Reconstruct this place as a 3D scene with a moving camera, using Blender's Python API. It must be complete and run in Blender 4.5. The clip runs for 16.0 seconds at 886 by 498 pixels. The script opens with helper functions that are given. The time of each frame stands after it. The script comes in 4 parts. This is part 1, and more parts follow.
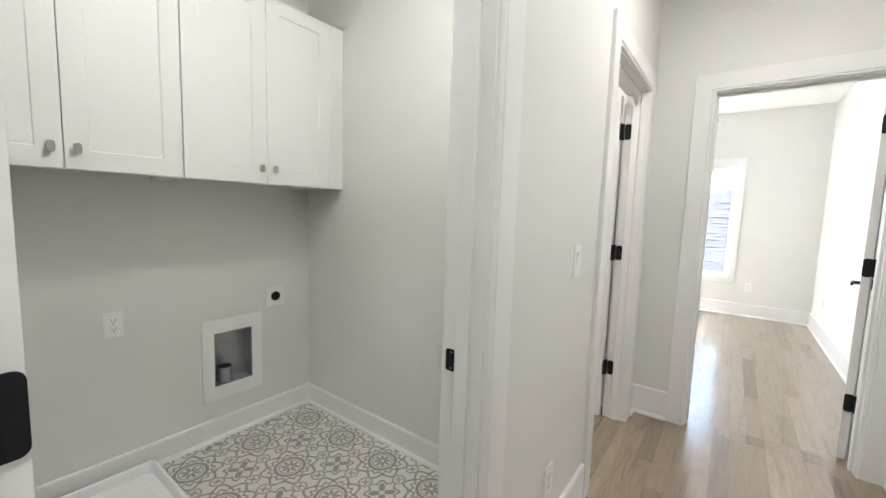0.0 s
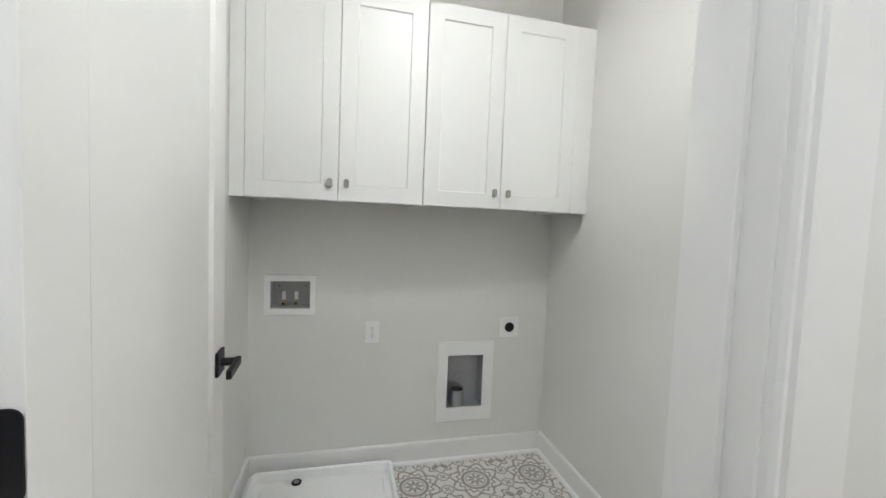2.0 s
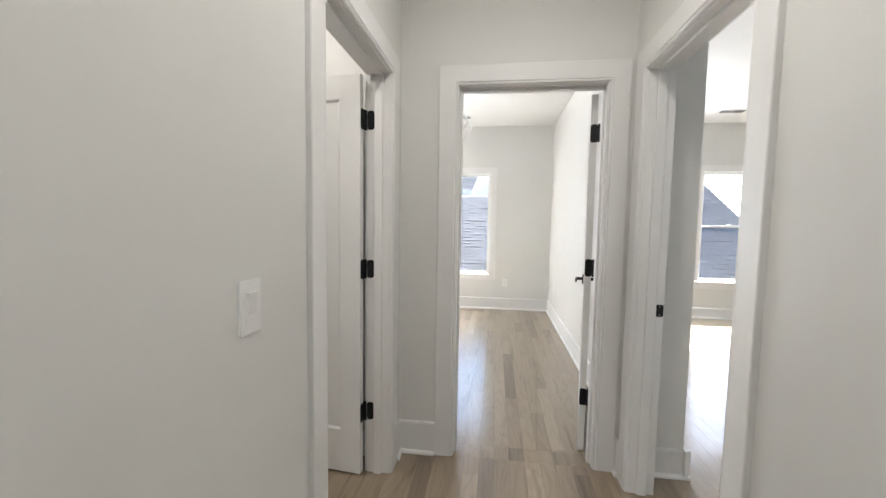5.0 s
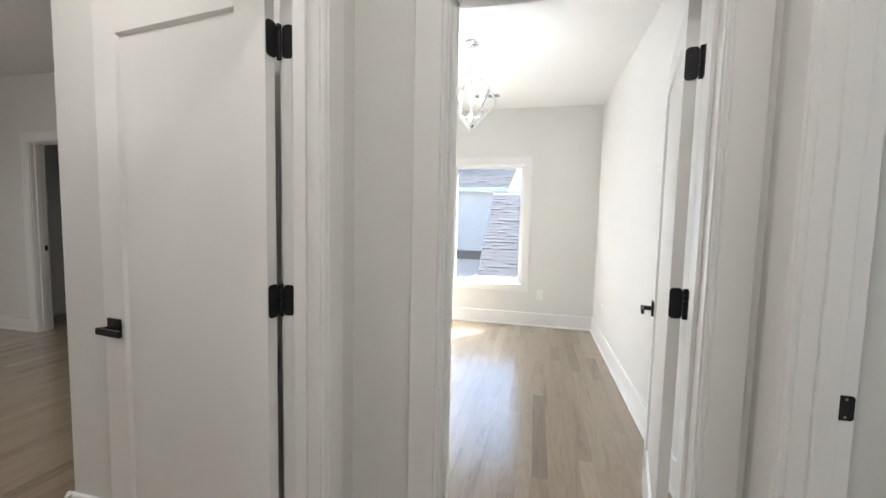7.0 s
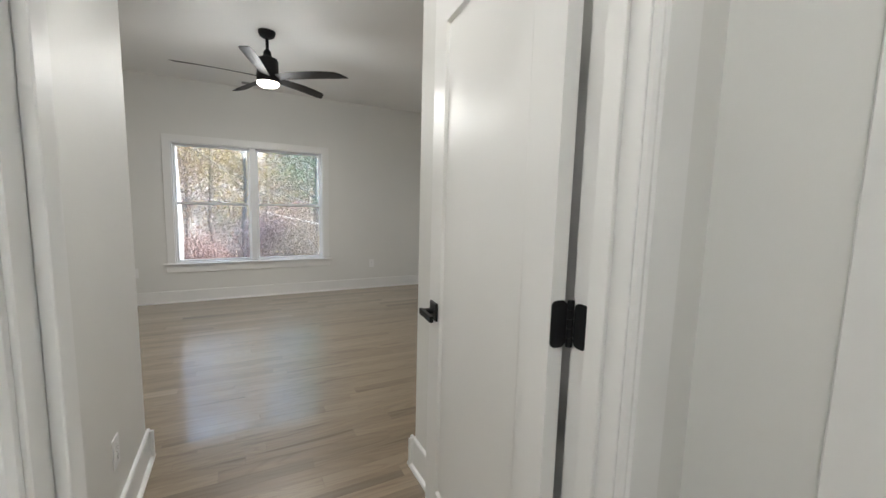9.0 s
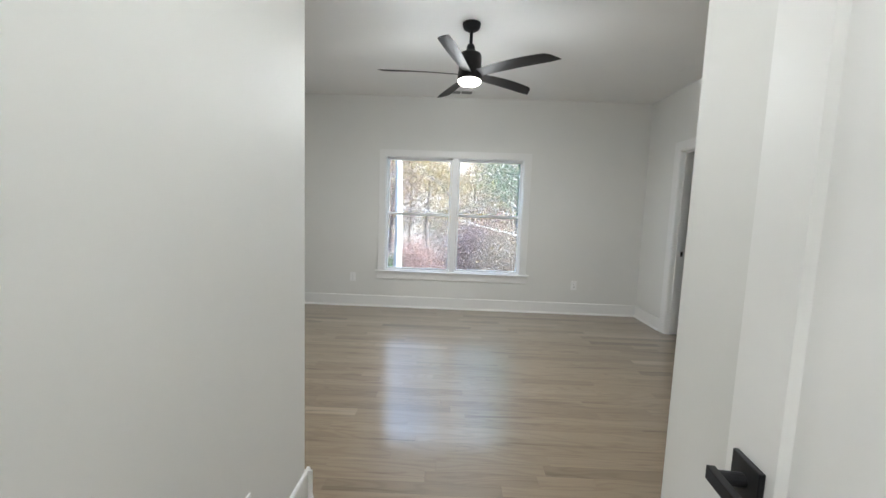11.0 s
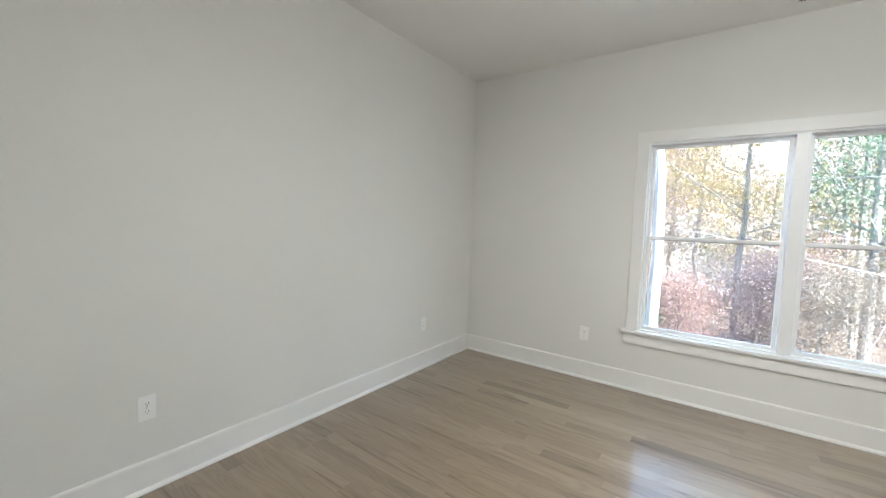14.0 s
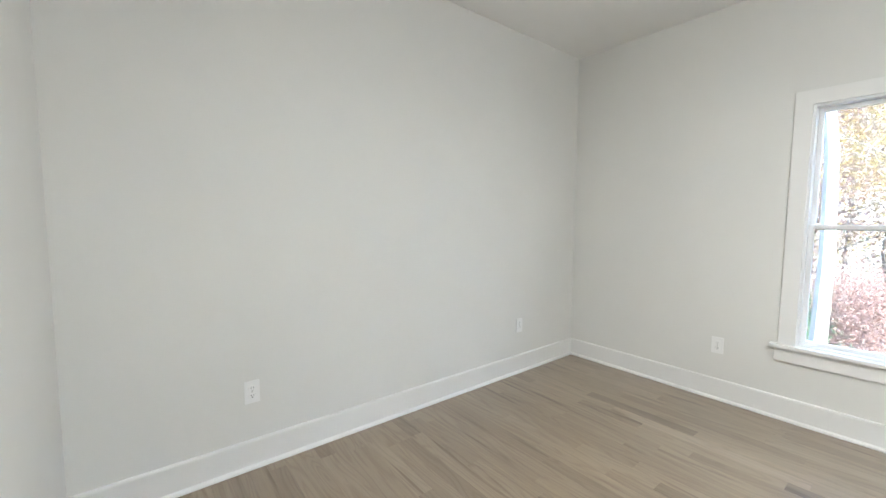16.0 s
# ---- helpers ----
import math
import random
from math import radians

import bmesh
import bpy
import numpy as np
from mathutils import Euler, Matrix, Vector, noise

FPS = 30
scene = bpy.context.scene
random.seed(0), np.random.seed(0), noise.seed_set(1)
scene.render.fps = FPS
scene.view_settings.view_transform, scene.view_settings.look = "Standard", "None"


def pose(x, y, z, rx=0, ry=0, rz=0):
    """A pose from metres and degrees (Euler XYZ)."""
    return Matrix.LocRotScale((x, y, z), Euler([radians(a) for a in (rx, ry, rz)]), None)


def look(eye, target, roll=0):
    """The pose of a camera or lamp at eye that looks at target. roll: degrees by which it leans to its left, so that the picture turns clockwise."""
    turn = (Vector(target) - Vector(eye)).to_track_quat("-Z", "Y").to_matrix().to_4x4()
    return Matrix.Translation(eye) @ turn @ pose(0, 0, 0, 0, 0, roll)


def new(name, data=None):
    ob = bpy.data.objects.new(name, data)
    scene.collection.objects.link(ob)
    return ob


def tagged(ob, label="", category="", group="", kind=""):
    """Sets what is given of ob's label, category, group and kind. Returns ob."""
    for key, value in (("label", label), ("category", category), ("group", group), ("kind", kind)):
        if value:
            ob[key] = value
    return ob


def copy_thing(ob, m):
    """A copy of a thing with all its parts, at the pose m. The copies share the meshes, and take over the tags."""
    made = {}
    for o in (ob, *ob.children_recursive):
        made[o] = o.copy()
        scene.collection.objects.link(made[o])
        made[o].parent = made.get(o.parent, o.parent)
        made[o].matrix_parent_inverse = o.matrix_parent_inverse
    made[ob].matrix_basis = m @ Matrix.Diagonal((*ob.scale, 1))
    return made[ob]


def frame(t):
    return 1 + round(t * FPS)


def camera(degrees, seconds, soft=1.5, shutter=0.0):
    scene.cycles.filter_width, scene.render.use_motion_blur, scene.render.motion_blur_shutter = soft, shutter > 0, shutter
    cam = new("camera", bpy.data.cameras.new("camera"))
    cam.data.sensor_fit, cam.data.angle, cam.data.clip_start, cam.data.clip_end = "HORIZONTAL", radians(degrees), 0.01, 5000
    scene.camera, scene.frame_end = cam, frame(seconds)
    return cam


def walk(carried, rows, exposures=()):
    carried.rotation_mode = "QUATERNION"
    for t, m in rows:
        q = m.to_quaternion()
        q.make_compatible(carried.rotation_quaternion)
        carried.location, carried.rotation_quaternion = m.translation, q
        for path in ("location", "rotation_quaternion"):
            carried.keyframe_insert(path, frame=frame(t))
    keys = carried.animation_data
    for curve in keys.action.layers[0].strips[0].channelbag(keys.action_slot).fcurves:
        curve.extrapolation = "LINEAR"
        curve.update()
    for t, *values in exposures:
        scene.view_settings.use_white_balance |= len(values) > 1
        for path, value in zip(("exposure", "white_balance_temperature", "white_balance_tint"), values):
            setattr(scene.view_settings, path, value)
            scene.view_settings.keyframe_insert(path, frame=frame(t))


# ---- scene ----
cam = camera(97.3, 16.0)
PATH = [
    (0, (0.133, 0.167, 1.313), (1.731, 1.354, 1.114), 1.8),
    (0.5, (0.287, 0.179, 1.317), (1.504, 1.756, 1.139), 2.2),
    (1, (0.38, 0.297, 1.311), (1.166, 2.131, 1.174), 2.2),
    (1.5, (0.469, 0.318, 1.317), (0.895, 2.27, 1.216), 2.2),
    (2, (0.497, 0.311, 1.322), (0.966, 2.252, 1.208), 2.3),
    (2.5, (0.537, 0.251, 1.308), (1.372, 2.064, 1.188), 1.8),
    (3, (0.641, 0.169, 1.321), (1.878, 1.733, 1.177), 1.4),
    (3.5, (0.699, 0.134, 1.322), (2.336, 1.271, 1.162), 1.1),
    (4, (0.736, 0.131, 1.324), (2.633, 0.744, 1.159), 0.8),
    (4.2, (0.738, 0.124, 1.336), (2.682, 0.56, 1.161), 0.7),
    (6.3, (1.392, 0.073, 1.318), (3.376, 0.283, 1.183), 1.0),
    (6.5, (1.513, 0.053, 1.324), (3.49, 0.323, 1.186), 1.0),
    (7, (1.737, 0.031, 1.328), (3.678, 0.489, 1.179), 1.3),
    (7.5, (1.926, 0.126, 1.33), (3.756, 0.915, 1.166), 0.9),
    (8, (2.052, 0.156, 1.329), (3.608, 1.4, 1.152), 1.3),
    (8.5, (2.128, 0.175, 1.31), (3.314, 1.773, 1.109), 1.7),
    (9, (2.148, 0.198, 1.315), (3.076, 1.955, 1.088), 1.5),
    (9.5, (2.221, 0.408, 1.308), (2.855, 2.294, 1.112), 1.1),
    (10, (2.292, 0.56, 1.308), (2.525, 2.538, 1.124), 1.3),
    (10.2, (2.332, 0.599, 1.324), (2.434, 2.587, 1.126), 1.7),
    (12.3, (2.279, 1.675, 1.305), (2.144, 3.661, 1.112), 1.9),
    (12.5, (2.284, 1.809, 1.305), (2.097, 3.794, 1.14), 1.7),
    (13, (2.223, 2.124, 1.324), (1.846, 4.083, 1.182), 1.4),
    (13.5, (2.107, 2.384, 1.334), (1.356, 4.233, 1.204), 1.4),
    (14, (1.976, 2.554, 1.315), (0.808, 4.171, 1.178), 2.0),
    (14.5, (1.884, 2.656, 1.297), (0.357, 3.938, 1.14), 1.2),
    (15, (1.864, 2.683, 1.29), (0.175, 3.741, 1.119), 1.2),
    (15.5, (1.878, 2.7, 1.283), (0.187, 3.756, 1.12), 0.8),
    (16, (1.956, 2.755, 1.29), (0.392, 3.992, 1.133), 0.3),
]
walk(cam, [(t, look(eye, target, roll)) for t, eye, target, roll in PATH],
     exposures=[(0.0, 3.45, 6100, 11), (0.8, 3.48, 6050, 10), (2.0, 3.52, 5820, 9), (3.0, 3.45, 5950, 9), (4.0, 3.1, 6200, 12), (6.5, 2.9, 6150, 11), (7.0, 2.95, 6150, 11), (8.5, 2.98, 6250, 14), (9.0, 3.2, 6000, 8),
                (10.2, 3.4, 5740, 7), (12.5, 3.88, 5710, 4), (13.2, 3.92, 5710, 4), (14.0, 3.9, 5850, 6), (14.7, 4.18, 5770, 6), (16.0, 4.24, 5760, 6)])

# ---------------------------------------------------------------- light
world = bpy.data.worlds.new("world")
scene.world = world
world.use_nodes = True
wn = world.node_tree.nodes
sky = wn.new("ShaderNodeTexSky")
sky.sky_type, sky.sun_disc = "NISHITA", False
sky.sun_elevation, sky.sun_rotation = radians(45), radians(124)
wn["Background"].inputs["Strength"].default_value = 0.15
world.node_tree.links.new(sky.outputs[0], wn["Background"].inputs["Color"])
sun = new("sun", bpy.data.lights.new("sun", "SUN"))
sun.data.energy, sun.data.angle, sun.data.color = 4.4, radians(0.5), (1.0, 0.95, 0.88)
sun.matrix_world = look((0, 0, 30), (-0.54 * 30, 0.37 * 30, 30 - 0.66 * 30))


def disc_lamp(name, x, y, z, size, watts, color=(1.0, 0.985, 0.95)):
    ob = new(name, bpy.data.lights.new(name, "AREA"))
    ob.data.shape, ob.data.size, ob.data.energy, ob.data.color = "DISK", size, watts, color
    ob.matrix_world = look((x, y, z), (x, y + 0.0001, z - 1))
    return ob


fan_lamp = new("fan_lamp", bpy.data.lights.new("fan_lamp", "POINT"))
fan_lamp.data.energy, fan_lamp.data.color, fan_lamp.data.shadow_soft_size = 2.5, (1.0, 0.95, 0.88), 0.2
fan_lamp.location = (2.416, 4.027, 2.195)
disc_lamp("fan_lamp", 2.416, 4.027, 2.282, 0.17, 2.2, (1.0, 0.93, 0.84))
# laundry, hall and passage lamps are unseen, added to light these rooms
disc_lamp("unseen_laundry_lamp", 0.85, 1.0, 2.69, 0.30, 0.85)
disc_lamp("unseen_hall_lamp", 0.1, 0.0, 2.715, 0.15, 1.2)
disc_lamp("unseen_hall_lamp", 1.9, 0.0, 2.715, 0.15, 1.25, (1.0, 0.94, 0.86))
disc_lamp("unseen_passage_lamp", 2.3, 1.35, 2.715, 0.15, 1.15, (1.0, 0.94, 0.86))
chandelier_lamp = new("chandelier_lamp", bpy.data.lights.new("chandelier_lamp", "POINT"))
chandelier_lamp.data.energy, chandelier_lamp.data.color, chandelier_lamp.data.shadow_soft_size = 1.7, (0.97, 0.98, 1.0), 0.05
chandelier_lamp.location = (4.908, 0.575, 2.36)


def window_fill_lamp(name, y, width, height, watts):
    """Added sky fill in an unseen east window's opening, turned a little to the floor."""
    ob = new(name, bpy.data.lights.new(name, "AREA"))
    ob.data.shape, ob.data.size, ob.data.size_y, ob.data.energy, ob.data.color = "RECTANGLE", width, height, watts, (0.93, 0.97, 1.0)
    ob.matrix_world = look((6.80, y, 1.29), (5.80, y, 1.05))


# both fills are added to brighten the study and the sunny room
window_fill_lamp("study_window_fill", 1.43, 0.46, 1.40, 3.0)
window_fill_lamp("room_window_fill", -1.665, 0.66, 1.40, 10.0)
# added fill for open sky over trees, just outside and above the bedroom window
sky_fill = new("bedroom_sky_fill", bpy.data.lights.new("bedroom_sky_fill", "AREA"))
sky_fill.data.shape, sky_fill.data.size, sky_fill.data.size_y, sky_fill.data.energy, sky_fill.data.color = "RECTANGLE", 1.8, 0.5, 1.9, (0.76, 0.87, 1.0)
sky_fill.matrix_world = look((2.34, 6.55, 2.36), (2.34, 5.80, 1.76))


# ---------------------------------------------------------------- materials
def shader(name, rough=0.5, metal=0.0, color=(0.8, 0.8, 0.8)):
    m = bpy.data.materials.new(name)
    m.use_nodes = True
    b = m.node_tree.nodes["Principled BSDF"]
    b.inputs["Base Color"].default_value = (*color, 1)
    b.inputs["Roughness"].default_value = rough
    b.inputs["Metallic"].default_value = metal
    return m, m.node_tree, b


def node(nt, kind, **values):
    n = nt.nodes.new(kind)
    for k, v in values.items():
        n.inputs[k].default_value = v
    return n


def position(nt, scale):
    g = nt.nodes.new("ShaderNodeNewGeometry")
    mp = nt.nodes.new("ShaderNodeMapping")
    mp.inputs["Scale"].default_value = scale
    nt.links.new(g.outputs["Position"], mp.inputs["Vector"])
    return mp.outputs[0]


def ramp(nt, value, stops):
    r = nt.nodes.new("ShaderNodeValToRGB")
    e = r.color_ramp.elements
    while len(e) < len(stops):
        e.new(0.5)
    for el, (p, c) in zip(e, stops):
        el.position, el.color = p, (*c, 1)
    nt.links.new(value, r.inputs[0])
    return r.outputs[0]


def painted(name, color, rough, grain=260.0, bump=0.08, vary=0.03, roller=9.0):
    """Paint: faint mottling at two scales and a roller or brush relief."""
    m, nt, b = shader(name, rough, 0, color)
    big = node(nt, "ShaderNodeTexNoise", Scale=1.3, Detail=3.0)
    nt.links.new(position(nt, (1, 1, 1)), big.inputs["Vector"])
    lo, hi = [c * (1 - vary) for c in color], [min(1, c * (1 + vary)) for c in color]
    nt.links.new(ramp(nt, big.outputs[0], [(0.3, lo), (0.7, hi)]), b.inputs["Base Color"])
    fine = node(nt, "ShaderNodeTexNoise", Scale=grain, Detail=2.0)
    nt.links.new(position(nt, (1, 1, 1)), fine.inputs["Vector"])
    mid = node(nt, "ShaderNodeTexNoise", Scale=roller, Detail=3.0)
    nt.links.new(position(nt, (1, 1, 1)), mid.inputs["Vector"])
    add = nt.nodes.new("ShaderNodeMath")
    add.operation = "MULTIPLY_ADD"
    nt.links.new(mid.outputs[0], add.inputs[0])
    add.inputs[1].default_value = 1.5
    nt.links.new(fine.outputs[0], add.inputs[2])
    if bump:
        bp = node(nt, "ShaderNodeBump", Strength=bump, Distance=0.001)
        nt.links.new(add.outputs[0], bp.inputs["Height"])
        nt.links.new(bp.outputs[0], b.inputs["Normal"])
    rr = nt.nodes.new("ShaderNodeMapRange")
    rr.inputs["To Min"].default_value, rr.inputs["To Max"].default_value = rough - 0.05, rough + 0.07
    nt.links.new(mid.outputs[0], rr.inputs[0])
    nt.links.new(rr.outputs[0], b.inputs["Roughness"])
    return m


def calc(nt, op, a, c=None, d=None):
    n = nt.nodes.new("ShaderNodeMath")
    n.operation = op
    for k, v in enumerate((a, c, d)):
        if v is None:
            continue
        if isinstance(v, (int, float)):
            n.inputs[k].default_value = v
        else:
            nt.links.new(v, n.inputs[k])
    return n.outputs[0]


def wood(name, source, output):
    """Light stained oak: tone per plank, grain along x, pores and a satin film."""
    m, nt, b = shader(name, 0.3)
    src = nt.nodes.new(source)
    rnd = src.outputs[output]
    tone = ramp(nt, rnd, [(0.0, (0.165, 0.120, 0.080)), (0.015, (0.195, 0.146, 0.098)), (0.06, (0.228, 0.175, 0.117)), (0.35, (0.268, 0.209, 0.141)),
                          (0.90, (0.300, 0.236, 0.162)), (1.0, (0.355, 0.284, 0.202))])
    off = nt.nodes.new("ShaderNodeVectorMath")
    off.operation = "SCALE"
    off.inputs[0].default_value = (37.0, 61.0, 13.0)
    nt.links.new(rnd, off.inputs["Scale"])
    add = nt.nodes.new("ShaderNodeVectorMath")
    nt.links.new(position(nt, (1.0, 1.0, 1.0)), add.inputs[0])
    nt.links.new(off.outputs[0], add.inputs[1])
    st = nt.nodes.new("ShaderNodeMapping")
    st.inputs["Scale"].default_value = (1.2, 15.0, 1.0)
    nt.links.new(add.outputs[0], st.inputs[0])
    wave = node(nt, "ShaderNodeTexNoise", Scale=1.0, Detail=4.0, Distortion=1.0)
    nt.links.new(st.outputs[0], wave.inputs["Vector"])
    streak = ramp(nt, wave.outputs[0], [(0.28, (0.62, 0.56, 0.51)), (0.42, (0.97, 0.96, 0.95)), (0.60, (1.02, 1.01, 1.0)), (0.74, (1.14, 1.13, 1.11))])
    # cathedral figure: contour lines of a slow stretched noise
    flow = nt.nodes.new("ShaderNodeMapping")
    flow.inputs["Scale"].default_value = (1.0, 8.5, 1.0)
    nt.links.new(add.outputs[0], flow.inputs[0])
    slow = node(nt, "ShaderNodeTexNoise", Scale=1.0, Detail=1.2, Distortion=0.5)
    nt.links.new(flow.outputs[0], slow.inputs["Vector"])
    lines = calc(nt, "MULTIPLY_ADD", calc(nt, "SINE", calc(nt, "MULTIPLY", slow.outputs[0], 70.0)), 0.5, 0.5)
    figure = ramp(nt, lines, [(0.0, (0.76, 0.71, 0.67)), (0.35, (0.98, 0.97, 0.96)), (1.0, (1.05, 1.05, 1.04))])
    both = nt.nodes.new("ShaderNodeMix")
    both.data_type, both.blend_type = "RGBA", "MULTIPLY"
    both.inputs[0].default_value = 0.42
    nt.links.new(streak, both.inputs[6])
    nt.links.new(figure, both.inputs[7])
    grain = both.outputs[2]
    mul = nt.nodes.new("ShaderNodeMix")
    mul.data_type, mul.blend_type = "RGBA", "MULTIPLY"
    mul.inputs[0].default_value = 1.0
    nt.links.new(tone, mul.inputs[6])
    nt.links.new(grain, mul.inputs[7])
    pores = nt.nodes.new("ShaderNodeMapping")
    pores.inputs["Scale"].default_value = (9.0, 420.0, 1.0)
    nt.links.new(add.outputs[0], pores.inputs[0])
    pn = node(nt, "ShaderNodeTexNoise", Scale=1.0, Detail=2.0)
    nt.links.new(pores.outputs[0], pn.inputs["Vector"])
    pr = ramp(nt, pn.outputs[0], [(0.36, (0.72, 0.68, 0.64)), (0.5, (1, 1, 1))])
    mul2 = nt.nodes.new("ShaderNodeMix")
    mul2.data_type, mul2.blend_type = "RGBA", "MULTIPLY"
    mul2.inputs[0].default_value = 0.3
    nt.links.new(mul.outputs[2], mul2.inputs[6])
    nt.links.new(pr, mul2.inputs[7])
    nt.links.new(mul2.outputs[2], b.inputs["Base Color"])
    rr = nt.nodes.new("ShaderNodeMapRange")
    rr.inputs["To Min"].default_value, rr.inputs["To Max"].default_value = 0.30, 0.42
    b.inputs["Coat Weight"].default_value, b.inputs["Coat Roughness"].default_value = 1.0, 0.15
    nt.links.new(wave.outputs[0], rr.inputs[0])
    nt.links.new(rr.outputs[0], b.inputs["Roughness"])
    bp = node(nt, "ShaderNodeBump", Strength=0.12, Distance=0.001)
    nt.links.new(pn.outputs[0], bp.inputs["Height"])
    nt.links.new(bp.outputs[0], b.inputs["Normal"])
    return m


TILE, TILE_X, TILE_Y = 0.3265, 1.176, 2.188


def tile_print(name):
    """Grey encaustic print on off-white: ringed flowers at the lattice points, stars between, scrolls around."""
    m, nt, b = shader(name, 0.42)
    g = nt.nodes.new("ShaderNodeNewGeometry")
    sep = nt.nodes.new("ShaderNodeSeparateXYZ")
    nt.links.new(g.outputs["Position"], sep.inputs[0])

    def cell(axis, origin, shift):
        v = calc(nt, "SUBTRACT", sep.outputs[axis], origin)
        v = calc(nt, "ADD", calc(nt, "DIVIDE", v, TILE), shift)
        return calc(nt, "SUBTRACT", calc(nt, "FRACT", v), 0.5)

    def polar(u, v):
        r = calc(nt, "SQRT", calc(nt, "ADD", calc(nt, "MULTIPLY", u, u), calc(nt, "MULTIPLY", v, v)))
        return r, calc(nt, "ARCTAN2", v, u)

    def band(value, lo, hi):
        return calc(nt, "MULTIPLY", calc(nt, "GREATER_THAN", value, lo), calc(nt, "LESS_THAN", value, hi))

    u, v = cell(0, TILE_X, 0.5), cell(1, TILE_Y, 0.5)
    r, a = polar(u, v)
    u2, v2 = cell(0, TILE_X, 0.0), cell(1, TILE_Y, 0.0)
    r2, a2 = polar(u2, v2)
    marks = [band(r, 0.185, 0.235), band(r, 0.148, 0.164)]
    petals = calc(nt, "MULTIPLY", calc(nt, "POWER", calc(nt, "ABSOLUTE", calc(nt, "COSINE", calc(nt, "MULTIPLY", a, 4.0))), 0.6), 0.138)
    marks.append(calc(nt, "MULTIPLY", calc(nt, "LESS_THAN", r, petals), calc(nt, "GREATER_THAN", r, 0.030)))
    lobes = calc(nt, "MULTIPLY_ADD", calc(nt, "COSINE", calc(nt, "MULTIPLY", a, 16.0)), 0.022, 0.285)
    marks.append(band(calc(nt, "SUBTRACT", r, lobes), -0.018, 0.018))
    curls = calc(nt, "MULTIPLY_ADD", calc(nt, "COSINE", calc(nt, "MULTIPLY_ADD", a, 8.0, 3.14159)), 0.045, 0.375)
    marks.append(band(calc(nt, "SUBTRACT", r, curls), -0.022, 0.022))
    star = calc(nt, "MULTIPLY_ADD", calc(nt, "COSINE", calc(nt, "MULTIPLY_ADD", a2, 4.0, 3.14159)), 0.075, 0.120)
    marks.append(calc(nt, "MULTIPLY", calc(nt, "LESS_THAN", r2, star), calc(nt, "GREATER_THAN", r2, 0.040)))
    curl = calc(nt, "MULTIPLY_ADD", calc(nt, "COSINE", calc(nt, "MULTIPLY", a2, 8.0)), 0.030, 0.215)
    marks.append(band(calc(nt, "SUBTRACT", r2, curl), -0.019, 0.019))
    au, av = calc(nt, "ABSOLUTE", u2), calc(nt, "ABSOLUTE", v2)
    ru, rv = calc(nt, "SUBTRACT", calc(nt, "MAXIMUM", au, av), 0.345), calc(nt, "MINIMUM", au, av)
    r3, a3 = polar(ru, rv)
    marks.append(band(r3, 0.082, 0.104))
    leaf = calc(nt, "MULTIPLY_ADD", calc(nt, "COSINE", calc(nt, "MULTIPLY_ADD", a3, 4.0, 3.14159)), 0.030, 0.036)
    marks.append(calc(nt, "LESS_THAN", r3, leaf))
    hole = calc(nt, "GREATER_THAN", r3, 0.112)
    inside = calc(nt, "LESS_THAN", r3, 0.105)
    marks = [calc(nt, "MULTIPLY", k, hole) for k in marks[:-2]] + [calc(nt, "MULTIPLY", k, inside) for k in marks[-2:]]
    ink = marks[0]
    for k in marks[1:]:
        ink = calc(nt, "MAXIMUM", ink, k)
    n = node(nt, "ShaderNodeTexNoise", Scale=90.0, Detail=3.0)
    nt.links.new(position(nt, (1, 1, 1)), n.inputs["Vector"])
    ink = calc(nt, "MULTIPLY", ink, calc(nt, "MULTIPLY_ADD", n.outputs[0], 0.5, 0.68))
    nt.links.new(ramp(nt, ink, [(0.0, (0.70, 0.68, 0.64)), (1.0, (0.285, 0.262, 0.238))]), b.inputs["Base Color"])
    return m


def leaf_mat(name, stops):
    """Thin leaves: half the light scatters back, half goes through."""
    m, nt, b = shader(name, 0.6)
    g = nt.nodes.new("ShaderNodeNewGeometry")
    c = ramp(nt, g.outputs["Random Per Island"], stops)
    nt.links.new(c, b.inputs["Base Color"])
    tr = nt.nodes.new("ShaderNodeBsdfTranslucent")
    nt.links.new(c, tr.inputs["Color"])
    mix = nt.nodes.new("ShaderNodeMixShader")
    mix.inputs[0].default_value = 0.5
    nt.links.new(b.outputs[0], mix.inputs[1])
    nt.links.new(tr.outputs[0], mix.inputs[2])
    nt.links.new(mix.outputs[0], nt.nodes["Material Output"].inputs["Surface"])
    return m


def mottled(name, lo, hi, scale, rough, bump=0.3, dist=0.01, metal=0.0):
    m, nt, b = shader(name, rough, metal, hi)
    n = node(nt, "ShaderNodeTexNoise", Scale=scale, Detail=6.0)
    nt.links.new(position(nt, (1, 1, 1)), n.inputs["Vector"])
    nt.links.new(ramp(nt, n.outputs[0], [(0.3, lo), (0.7, hi)]), b.inputs["Base Color"])
    bp = node(nt, "ShaderNodeBump", Strength=bump, Distance=dist)
    nt.links.new(n.outputs[0], bp.inputs["Height"])
    nt.links.new(bp.outputs[0], b.inputs["Normal"])
    return m


